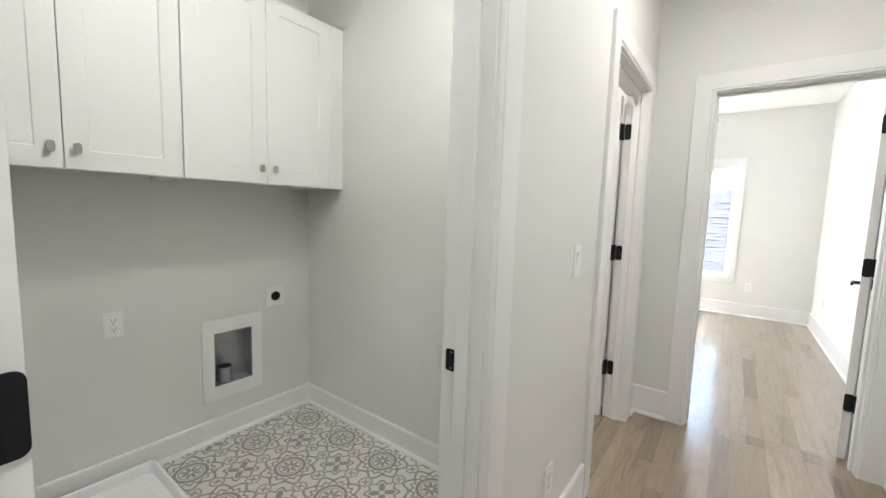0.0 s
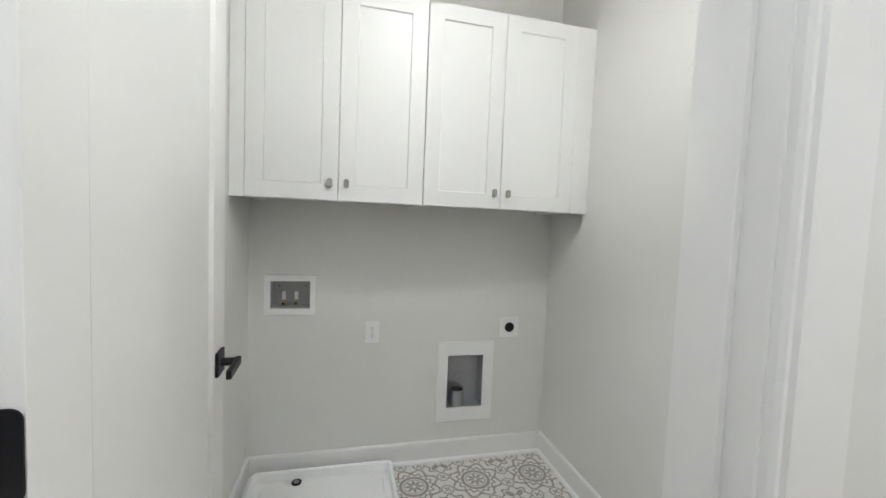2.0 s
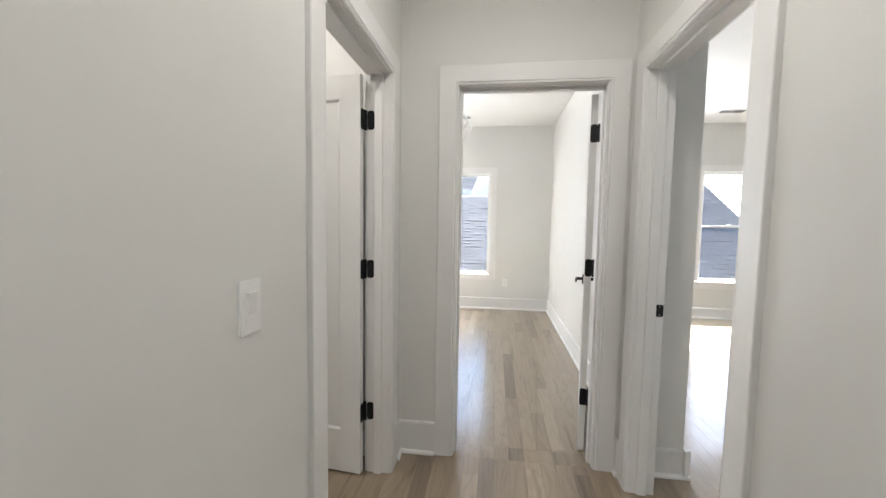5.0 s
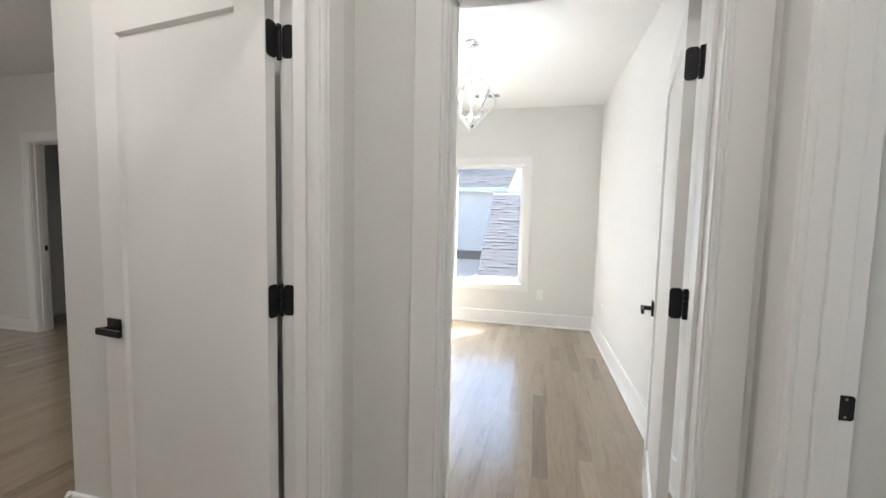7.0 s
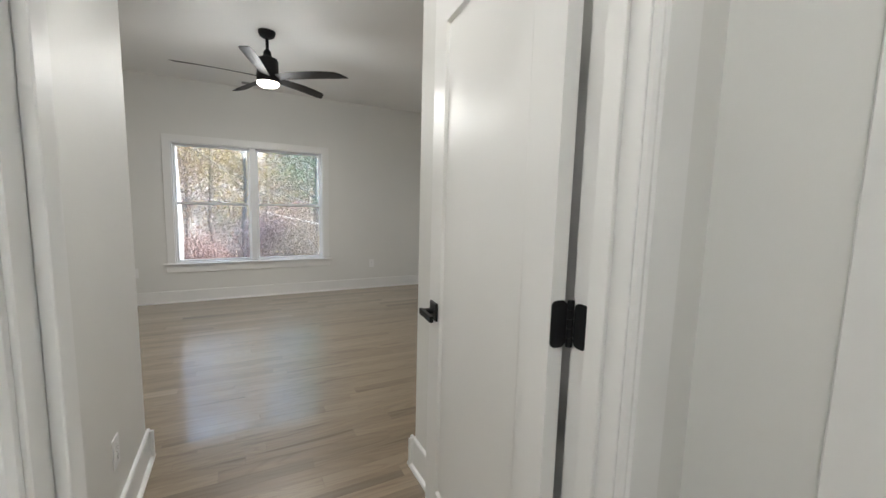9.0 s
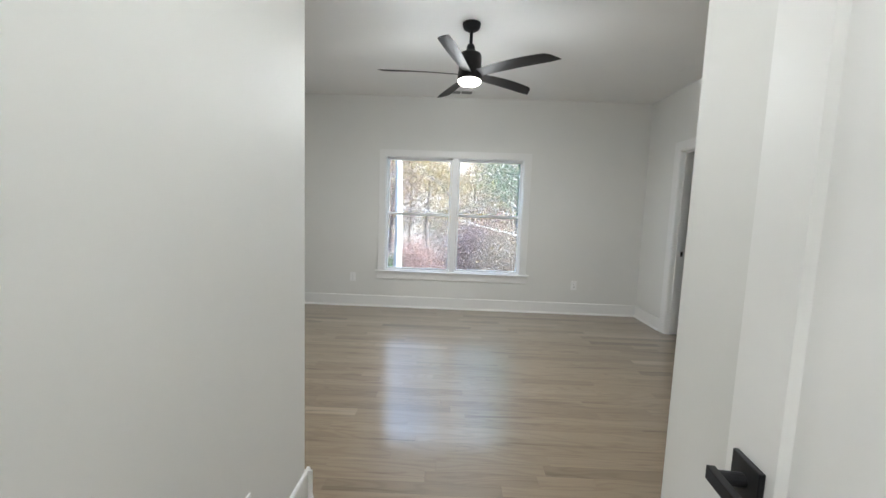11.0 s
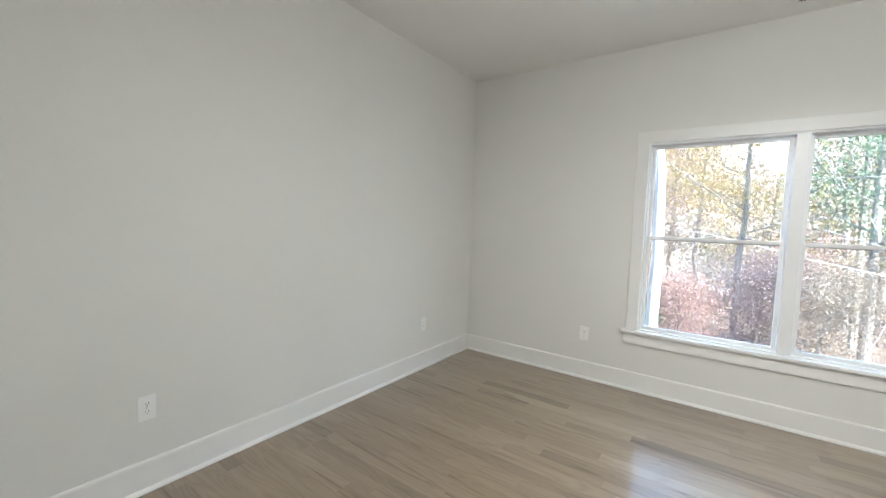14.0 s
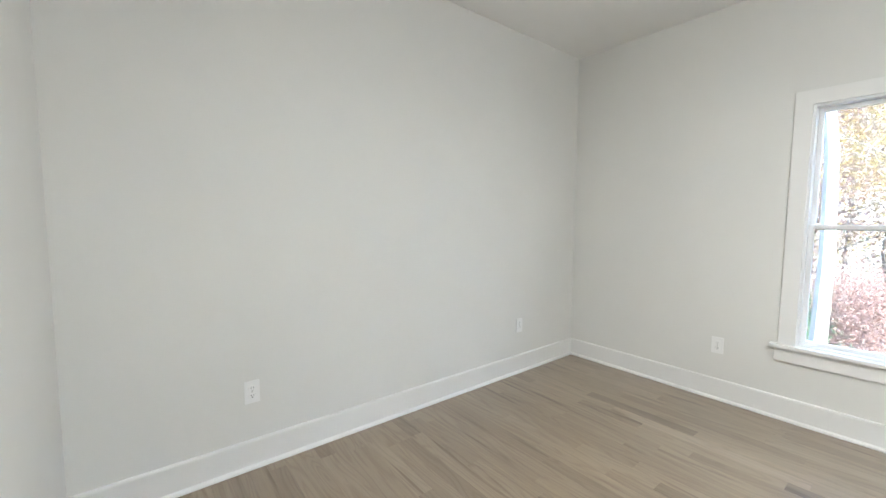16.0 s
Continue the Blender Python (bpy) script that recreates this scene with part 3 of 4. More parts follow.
def strike(x, y, z, axis):
    """Black strike plate with a latch hole on a jamb."""
    m = Matrix.Translation((x, y, z)) @ pose(0, 0, 0, 0, 0, axis)
    t = thing("strike_plate", "small black strike plate screwed to the white jamb", "strike plate", m)
    part("plate", rounded_plate(0.034, 0.058, 0.002, 0.007), BLACK, t)
    part("latch_hole", moved(rounded_plate(0.014, 0.026, 0.0008, 0.002), Matrix.Translation((0.002, 0.0019, 0))), DARK, t)
    for dz in (-0.021, 0.021):
        part("screw", lathe([(0.0035, 0), (0.0030, 0.0012)], "y", 10, at=(0, 0.0019, dz)), NICKEL, t)


strike(0.940, 0.728, 0.925, 90)
strike(2.790, -0.673, 0.92, 90)
strike(4.893, 5.27, 0.92, 180)


def frame_hinges(x, y, angle, n):
    """The hinge leaves that stay on a jamb."""
    for z in (0.335, 1.08, 1.82):
        m = Matrix.Translation((x, y, z)) @ pose(0, 0, 0, 0, 0, angle)
        solid_ob = tagged(new("hinge_leaf", mesh_of("hinge_leaf", rounded_plate(0.036, 0.092, 0.0022, 0.013), BLACK)), "black hinge leaf with rounded corners let into the jamb", "hinge", "hinge leaves", "structure")
        solid_ob.matrix_basis = m


frame_hinges(0.145, 0.733, -90, 1)
frame_hinges(2.745, 0.733, 90, 2)
frame_hinges(3.068, -0.44, 0, 3)


# ---------------------------------------------------------------- windows
def sash(parent, axis_m, x0, x1, z0, z1, y, rail=0.024):
    """A glazed sash in the xz plane at depth y."""
    s = part("sash_stile", box(x0, x0 + rail, y, y + 0.032, z0, z1, 0.002), VINYL, parent)
    part("sash_stile", box(x1 - rail, x1, y, y + 0.032, z0, z1, 0.002), VINYL, parent)
    part("sash_rail", box(x0 + rail, x1 - rail, y, y + 0.032, z0, z0 + rail, 0.002), VINYL, parent)
    part("sash_rail", box(x0 + rail, x1 - rail, y, y + 0.032, z1 - rail, z1, 0.002), VINYL, parent)
    p = part("pane", box(x0 + rail - 0.004, x1 - rail + 0.004, y + 0.013, y + 0.018, z0 + rail - 0.004, z1 - rail + 0.004), GLASS, parent, "clear glass pane")
    p.visible_shadow = False


FR = 0.013


def window(n, m, units, z0, z1, label, hung=True, stool=True, jamb=0.155):
    """Local frame: x along the wall, y outwards from the inner face, z up. units: clear spans along x."""
    t = thing(f"window_{n}", label, "window", m, kind="structure")
    a0, a1 = units[0][0], units[-1][1]
    part("window_frame", box(a0 - 0.0005, a0 + FR, 0.0005, jamb, z0, z1, 0.001), VINYL, t)
    part("window_frame", box(a1 - FR, a1 + 0.0005, 0.0005, jamb, z0, z1, 0.001), VINYL, t)
    part("window_frame", box(a0 + FR, a1 - FR, 0.0005, jamb, z1 - FR, z1, 0.001), VINYL, t)
    part("window_frame", box(a0 + FR, a1 - FR, 0.0005, jamb, z0, z0 + FR, 0.001), VINYL, t)
    for (p, q), (p2, q2) in zip(units, units[1:]):
        part("mullion", box(q - 0.002, p2 + 0.002, -0.012, jamb, z0 + FR, z1 - FR, 0.002), VINYL, t)
    for p, q in units:
        l, r = (p + FR if p == a0 else p + 0.006), (q - FR if q == a1 else q - 0.006)
        b, tp = z0 + FR, z1 - FR
        if hung:
            mid = (b + tp) / 2 + 0.006
            sash(t, m, l, r, mid - 0.016, tp, 0.075)
            sash(t, m, l, r, b, mid + 0.016, 0.040)
            part("sash_lock", box((l + r) / 2 - 0.03, (l + r) / 2 + 0.03, 0.03, 0.05, mid + 0.019, mid + 0.033, 0.004, 2), VINYL, t)
        else:
            sash(t, m, l, r, b, tp, 0.05, 0.030)
    if stool:
        casing(t, "x", 0, -1, a0, a1, z1, z0, FLAT)
        part("window_sill", box(a0 - 0.125, a1 + 0.125, -0.045, 0.03, z0 - 0.022, z0 + 0.001, 0.006, 2), TRIM, t)
        part("apron", box(a0 - 0.10, a1 + 0.10, -0.018, -0.0005, z0 - 0.112, z0 - 0.0225, 0.002), TRIM, t)
    else:
        casing(t, "x", 0, -1, a0, a1, z1, z0, FLAT, True)
    return t


window(1, Matrix.Translation((0, 6.005, 0)), [(1.45, 2.310), (2.378, 3.235)], 0.495, 1.985, "white twin double-hung window with sill and flat casing")
EAST = pose(6.79, 0, 0, 0, 0, -90)
# the unit from -1.70 to -1.16 is unseen, added for more daylight
window(2, EAST, [(-1.70, -1.16), (-1.09, -0.19)], 0.52, 2.045, "white single-pane window with flat casing over a roof view", hung=False, stool=False)
window(3, EAST, [(2.76, 3.53)], 0.53, 2.075, "white double-hung window with sill and flat casing")
# unseen window, added to let more light into the sunny room
window(4, EAST, [(1.28, 2.05)], 0.53, 2.075, "white double-hung window with sill and flat casing")


# ---------------------------------------------------------------- wall plates
def on_wall(axis, face, sign, a, z):
    """Pose with y pointing out of the wall."""
    if axis == "x":
        return Matrix.Translation((a, face, z)) @ pose(0, 0, 0, 0, 0, 0 if sign > 0 else 180)
    return Matrix.Translation((face, a, z)) @ pose(0, 0, 0, 0, 0, -90 if sign > 0 else 90)


def outlet(m):
    t = thing("wall_outlet", "white duplex wall outlet with screwed cover plate", "outlet", m, "wall outlets")
    part("plate", rounded_plate(0.072, 0.116, 0.005, 0.004), PLASTIC, t)
    for dz in (0.0195, -0.0195):
        f = part("socket", moved(rounded_plate(0.034, 0.029, 0.003, 0.009), Matrix.Translation((0, 0.0048, dz))), PLASTIC, t)
        for dx, hh in ((-0.006, 0.008), (0.006, 0.0065)):
            part("slot", box(dx - 0.0012, dx + 0.0012, 0.0076, 0.0082, dz + 0.003 - hh / 2, dz + 0.003 + hh / 2), DARK, f)
        part("slot", lathe([(0.0024, 0.0076), (0.0024, 0.0082)], "y", 10, at=(0, 0, dz - 0.0085)), DARK, f)
    part("screw", lathe([(0.003, 0.0049), (0.0025, 0.0062)], "y", 10), NICKEL, t)
    return t


first = outlet(on_wall("x", 2.39, -1, 0.630, 0.747))
for a in (("x", 0.635, -1, 1.446, 0.345), ("y", 1.71, 1, 1.99, 0.35), ("y", -0.165, 1, 3.19, 0.40), ("y", -0.165, 1, 5.25, 0.40),
          ("x", 6.005, -1, 1.033, 0.392), ("x", 6.005, -1, 3.965, 0.382), ("y", 6.79, -1, -0.05, 0.405), ("y", 6.79, -1, -3.77, 0.43),
          ("x", -0.70, 1, 6.15, 0.40)):
    copy_thing(first, on_wall(*a))

sw = thing("light_switch", "white rocker light switch on a smooth cover plate", "light switch", on_wall("x", 0.635, -1, 1.612, 1.138))
part("plate", rounded_plate(0.072, 0.118, 0.005, 0.004), PLASTIC, sw)
part("bezel", moved(rounded_plate(0.036, 0.070, 0.0015, 0.002), Matrix.Translation((0, 0.0048, 0))), PLASTIC, sw)
rk = bmesh.new()
add_box(rk, -0.0155, 0.0155, 0.005, 0.0085, -0.032, 0.032, 0.001)
for v in rk.verts:
    if v.co.y > 0.0075:
        v.co.y += 0.004 * (v.co.z / 0.032)
part("rocker", rk, PLASTIC, sw)
for dz in (-0.048, 0.048):
    part("screw", lathe([(0.003, 0.0049), (0.0025, 0.006)], "y", 10, at=(0, 0, dz)), PLASTIC, sw)


# ---------------------------------------------------------------- laundry
def shaker_front(w, h, t=0.019, st=0.068, rec=0.007):
    """Cabinet door in the xz plane, its lower corner at the origin, front at y=-t."""
    bm = bmesh.new()
    o = [(0, 0), (w, 0), (w, h), (0, h)]
    i = [(st, st), (w - st, st), (w - st, h - st), (st, h - st)]
    e = 0.0035
    i2 = [(st + e, st + e), (w - st - e, st + e), (w - st - e, h - st - e), (st + e, h - st - e)]
    back = [bm.verts.new((x, 0, z)) for x, z in o]
    edge = [bm.verts.new((x, -t + 0.001, z)) for x, z in o]
    c = 0.0012
    frt = [bm.verts.new((x + (c if x == 0 else -c), -t, z + (c if z == 0 else -c))) for x, z in o]
    inn = [bm.verts.new((x, -t, z)) for x, z in i]
    low = [bm.verts.new((x, -t + rec, z)) for x, z in i2]
    for a, b in ((back, edge), (edge, frt), (frt, inn), (inn, low)):
        ring_between(bm, a, b)
    bm.faces.new(back)
    bm.faces.new(low)
    return bm


def wall_cabinet(x0, xm, x1, z0, z1, y0, y1, label):
    t = thing("wall_cabinet", label, "cabinet", Matrix.Translation((x0, y0, z0)), "laundry wall cabinets")
    w, h, d = x1 - x0, z1 - z0, y1 - y0
    part("side_panel", box(0.0, 0.018, 0.0, d, 0, h), CABP, t)
    part("side_panel", box(w - 0.018, w, 0.0, d, 0, h), CABP, t)
    part("bottom_panel", box(0.018, w - 0.018, 0.004, d, 0.016, 0.032), CABP, t)
    part("top_panel", box(0.018, w - 0.018, 0.004, d, h - 0.018, h), CABP, t)
    part("face_rail", box(0.018, w - 0.018, 0.0, 0.018, 0, 0.032), CABP, t)
    half = xm - x0
    for a, b, kx in ((0.0015, half - 0.0015, half - 0.034), (half + 0.0015, w - 0.0015, half + 0.034)):
        f = part("cabinet_door", moved(shaker_front(b - a, h - 0.004), Matrix.Translation((a, -0.001, 0.002))), CABP, t)
        k = part("knob", moved(rounded_plate(0.021, 0.036, 0.010, 0.008), Matrix.Translation((kx, -0.043, 0.074))), NICKEL, f, "brushed nickel cabinet knob")
        bm = lathe([(0.006, -0.036), (0.0055, -0.02)], "y", 12, at=(kx, 0, 0.074))
        part("stem", bm, NICKEL, k)
    return t


wall_cabinet(0.078, 0.445, 0.8115, 1.413, 2.307, 2.062, 2.389, "white shaker wall cabinet with two doors over the washer space")
wall_cabinet(0.8135, 1.180, 1.549, 1.413, 2.307, 2.062, 2.389, "white shaker wall cabinet with two doors over the dryer space")
for x0, x1 in ((0.021, 0.0765), (1.5505, 1.644)):
    solid("cabinet_filler", box(x0, x1, 2.045, 2.064, 1.413, 2.307, 0.001), CABP, "white painted filler strip beside the wall cabinets", "filler strip", "cabinet fillers")

wb = thing("washer_box", "recessed washing machine valve box with white frame", "valve box", on_wall("x", 2.39, -1, 0.2155, 0.947))


def frame_plate(w, h, wi, hi, t):
    bm = bmesh.new()

    def rect(a, b, y):
        return [bm.verts.new(c) for c in ((-a, y, -b), (a, y, -b), (a, y, b), (-a, y, b))]
    o0, o1 = rect(w / 2, h / 2, 0), rect(w / 2 - 0.002, h / 2 - 0.002, t)
    i1, i0 = rect(wi / 2 + 0.001, hi / 2 + 0.001, t), rect(wi / 2, hi / 2, 0)
    for a, b in ((o0, o1), (o1, i1), (i1, i0), (i0, o0)):
        ring_between(bm, a, b)
    return bm


def liner(w, h, d, t=0.002):
    """Open box set into the wall: back and four sides."""
    bm = bmesh.new()
    add_box(bm, -w / 2, w / 2, -d, -d + t, -h / 2, h / 2)
    add_box(bm, -w / 2, -w / 2 + t, -d + t, 0.001, -h / 2, h / 2)
    add_box(bm, w / 2 - t, w / 2, -d + t, 0.001, -h / 2, h / 2)
    add_box(bm, -w / 2 + t, w / 2 - t, -d + t, 0.001, -h / 2, -h / 2 + t)
    add_box(bm, -w / 2 + t, w / 2 - t, -d + t, 0.001, h / 2 - t, h / 2)
    return bm


part("frame", frame_plate(0.250, 0.205, 0.188, 0.139, 0.006), PLASTIC, wb)
part("box_liner", liner(0.190, 0.141, 0.075), GREYP, wb, "grey plastic recess")
for x in (0.036, -0.024):
    v = part("valve", lathe([(0.011, 0), (0.012, 0.006), (0.012, 0.012), (0.008, 0.016), (0.008, 0.026)], "z", 16, at=(x, -0.040, -0.062)), BRASS, wb, "dull brass water valve")
    part("handle", lathe([(0.0085, 0.0), (0.0095, 0.004), (0.0095, 0.036), (0.007, 0.041)], "z", 16, at=(x, -0.040, -0.030)), PLASTIC, v, "white water hammer arrester with a label")
    part("outlet_ring", lathe([(0.013, -0.026), (0.014, -0.018), (0.010, -0.012), (0.009, -0.016)], "y", 18, at=(x, 0, -0.048)), BRASS, v)
    part("outlet_hole", lathe([(0.006, -0.016), (0.006, -0.0105)], "y", 14, at=(x, 0, -0.048)), DARK, v)
part("crossbar", tube([(-0.024, -0.045, -0.047), (0.036, -0.045, -0.047)], [0.003, 0.003]), NICKEL, wb)
for x in (0.066, -0.066):
    part("screw_hole", lathe([(0.0035, -0.0732), (0.0035, -0.0722)], "y", 10, at=(x, 0, 0.035)), DARK, wb)

vb = thing("dryer_vent_box", "recessed galvanized dryer vent box with white trim frame", "vent box", on_wall("x", 2.39, -1, 1.1565, 0.4515))
part("frame", frame_plate(0.332, 0.456, 0.207, 0.301, 0.008), PLASTIC, vb)
part("box_liner", liner(0.209, 0.303, 0.0845), GALV, vb, "galvanized steel recess")
pipe = bmesh.new()
rings = []
for r, z in ((0.040, -0.150), (0.040, -0.066), (0.0415, -0.064), (0.0415, -0.060), (0.0385, -0.060), (0.0385, -0.140)):
    rings.append([pipe.verts.new((0.034 + r * math.cos(a), -0.0415 + r * math.sin(a), z)) for a in (2 * math.pi * k / 28 for k in range(28))])
for a, b in zip(rings, rings[1:]):
    ring_between(pipe, a, b)
part("duct_collar", pipe, GALV, vb, "round galvanized duct collar")
# solid near-black plug stands for the shade down the duct
part("duct_shade", lathe([(0.038, -0.139), (0.038, -0.0625)], "z", 28, at=(0.034, -0.0415, 0)), DARK, vb)
part("pipe_seam", box(0.0315, 0.0365, -0.0018, 0.0, -0.149, -0.067), GALV, vb)

go = thing("dryer_outlet", "white cover plate with a round black dryer outlet", "outlet", on_wall("x", 2.39, -1, 1.4115, 0.757))
part("plate", rounded_plate(0.114, 0.114, 0.004, 0.005), PLASTIC, go)
part("socket", lathe([(0.028, 0.0035), (0.028, 0.009), (0.026, 0.011), (0.023, 0.010), (0.022, 0.0075)], "y", 28), BLACK, go)
for a in (90, 210, 330):
    part("slot", moved(box(-0.001, 0.001, 0.0072, 0.0082, 0.007, 0.016), pose(0, 0, 0, 0, a, 0)), DARK, go)

pan = thing("washer_drain_pan", "shallow white plastic washer drain pan with a corner drain", "drain pan", Matrix.Translation((0.0, 0.0, 0.001)))
bm = bmesh.new()


def rrect(x0, x1, y0, y1, z, r, seg=5):
    out = []
    for cx, cy, a in ((x1 - r, y1 - r, 0), (x0 + r, y1 - r, 90), (x0 + r, y0 + r, 180), (x1 - r, y0 + r, 270)):
        for k in range(seg + 1):
            g = radians(a + 90 * k / seg)
            out.append(bm.verts.new((cx + r * math.cos(g), cy + r * math.sin(g), z)))
    return out


lo = [rrect(0.058, 0.748, 1.63, 2.340, 0.0, 0.03), rrect(0.055, 0.751, 1.627, 2.343, 0.055, 0.033), rrect(0.058, 0.748, 1.63, 2.340, 0.060, 0.030),
      rrect(0.066, 0.740, 1.638, 2.332, 0.060, 0.024), rrect(0.070, 0.736, 1.642, 2.328, 0.054, 0.022), rrect(0.076, 0.730, 1.648, 2.322, 0.012, 0.03),
      rrect(0.110, 0.700, 1.680, 2.285, 0.008, 0.03), rrect(0.118, 0.692, 1.688, 2.277, 0.012, 0.03)]
for a, b in zip(lo, lo[1:]):
    ring_between(bm, a, b)
bm.faces.new(lo[0])
bm.faces.new(lo[-1])
part("tray", bm, PLASTIC, pan)
dr = part("drain", lathe([(0.024, 0.0), (0.024, 0.006), (0.018, 0.008), (0.015, 0.003)], "z", 24, at=(0.272, 2.300, 0.0125)), BLACK, pan, "black drain fitting")
part("drain_ring", lathe([(0.0125, 0.003), (0.013, 0.0085), (0.008, 0.0085), (0.0075, 0.004)], "z", 20, at=(0.272, 2.300, 0.0125)), NICKEL, dr)


# ---------------------------------------------------------------- ceiling fan, registers, lights
def ceiling_fan(at, turns, label, lit):
    t = thing("ceiling_fan", label, "ceiling fan", at)
    c = smooth(part("canopy", lathe([(0.070, 0.0), (0.070, -0.012), (0.060, -0.038), (0.035, -0.055), (0.018, -0.060)], "z", 32), BLACK, t))
    part("downrod", lathe([(0.0125, -0.058), (0.0125, -0.165)], "z", 16), BLACK, t)
    part("coupling", lathe([(0.02, -0.150), (0.030, -0.165), (0.034, -0.195), (0.052, -0.215)], "z", 24), BLACK, t)
    smooth(part("motor_housing", lathe([(0.050, -0.213), (0.078, -0.222), (0.086, -0.240), (0.088, -0.345), (0.092, -0.375), (0.094, -0.410), (0.090, -0.418)], "z", 36), BLACK, t))
    for ang in turns:
        bm = bmesh.new()
        rows = []
        for k in range(11):
            s = k / 10
            r = 0.07 + s * 0.605
            wv = 0.040 + 0.018 * math.sin(min(1, s * 1.15) * math.pi * 0.62) - (0.010 if k == 10 else 0)
            tilt = -radians(18 - 7 * s)
            sweep = 0.030 * s * s
            droop = 0.012 * math.sin(s * math.pi * 0.8)
            row = []
            for u, th in ((-1, 0), (-0.4, 0.003), (0.4, 0.003), (1, 0), (0.4, -0.003), (-0.4, -0.003)):
                a = u * wv
                row.append(bm.verts.new((r + (0.030 * u if k == 10 else 0), a * math.cos(tilt) + sweep, -0.375 + a * math.sin(tilt) + th + droop)))
            rows.append(row)
        for a, b in zip(rows, rows[1:]):
            ring_between(bm, a, b)
        bm.faces.new(rows[0])
        bm.faces.new(rows[-1])
        part("blade", moved(bm, pose(0, 0, 0, 0, 0, ang)), BLADE, t)
    k = smooth(part("light_diffuser", lathe([(0.088, -0.417), (0.086, -0.436), (0.070, -0.449), (0.03, -0.4525)], "z", 32), LED if lit else PLASTIC, t, "lit round diffuser" if lit else ""))
    k.visible_shadow = False
    return t


ceiling_fan(Matrix.Translation((2.416, 4.027, 2.7402)), (-109, -37, 35, 107, 179), "black five-blade ceiling fan with a lit round light", True)
ceiling_fan(Matrix.Translation((4.13, -2.61, 2.7402)), (50, 122, 194, 266, -22), "black five-blade ceiling fan in the sunny room", False)


def register(at, w, d, label, slats=16):
    t = thing("ceiling_register", label, "air register", at, "air registers")
    bm = bmesh.new()
    o = [bm.verts.new((x, y, 0)) for x, y in ((-w / 2, -d / 2), (w / 2, -d / 2), (w / 2, d / 2), (-w / 2, d / 2))]
    e = [bm.verts.new((x, y, -0.006)) for x, y in ((-w / 2 + .006, -d / 2 + .006), (w / 2 - .006, -d / 2 + .006), (w / 2 - .006, d / 2 - .006), (-w / 2 + .006, d / 2 - .006))]
    ring_between(bm, o, e)
    bm.faces.new(o)
    bm.faces.new(e)
    part("frame", bm, TRIM, t)
    for half in (-1, 1):
        cx = half * (w * 0.215)
        # flat grey sheet in place of shaded gaps behind the slats
        part("backing", box(cx - w * 0.195, cx + w * 0.195, -d * 0.30, d * 0.30, -0.0068, -0.0062), SHADEM, t)
        for k in range(slats // 2):
            x = cx - w * 0.185 + (k + 0.5) * w * 0.37 / (slats // 2)
            part("slat", moved(box(-0.0012, 0.0012, -d * 0.29, d * 0.29, -0.004, 0.004), Matrix.Translation((x, 0, -0.010)) @ pose(0, 0, 0, 0, 30 * half, 0)), SHADEM, t)
    return t


register(Matrix.Translation((2.375, 5.76, 2.7402)), 0.33, 0.16, "white two-way ceiling air register")
register(Matrix.Translation((6.2, -2.75, 2.7402)) @ pose(0, 0, 0, 0, 0, 90), 0.33, 0.16, "white two-way ceiling air register")
register(Matrix.Translation((6.25, 0.62, 2.7402)) @ pose(0, 0, 0, 0, 0, 90), 0.33, 0.16, "white two-way ceiling air register")
fr = thing("floor_register", "brown slotted floor register set in the oak boards", "air register", Matrix.Translation((6.66, 0.46, 0.0005)))
part("frame", box(-0.06, 0.06, -0.14, 0.14, 0, 0.003, 0.001), PLANK, fr)
for k in range(10):
    part("slot", box(-0.045, 0.045, -0.122 + k * 0.0262, -0.112 + k * 0.0262, 0.003, 0.0034), DARK, fr)

# assumed fixtures, out of view, built round the added laundry, hall and passage lamps
fl = thing("flush_light", "assumed round white flush ceiling light in the laundry, out of view", "ceiling light", Matrix.Translation((0.85, 1.0, 2.7402)))
part("base", lathe([(0.17, 0.0), (0.17, -0.016), (0.16, -0.020)], "z", 36), TRIM, fl)
part("diffuser", lathe([(0.155, -0.0195), (0.15, -0.034), (0.10, -0.043), (0.03, -0.046)], "z", 36), LED, fl).visible_shadow = False
for x, y in ((0.1, 0.0), (1.9, 0.0), (2.3, 1.35)):
    rl = thing("recessed_light", "assumed small round recessed ceiling light over hall and passage, out of view", "ceiling light", Matrix.Translation((x, y, 2.7402)), "hall lights")
    part("trim_ring", lathe([(0.095, 0.0), (0.093, -0.006), (0.08, -0.008)], "z", 32), TRIM, rl)
    part("lens", lathe([(0.078, -0.0075), (0.077, -0.014), (0.03, -0.017)], "z", 32), LED, rl).visible_shadow = False

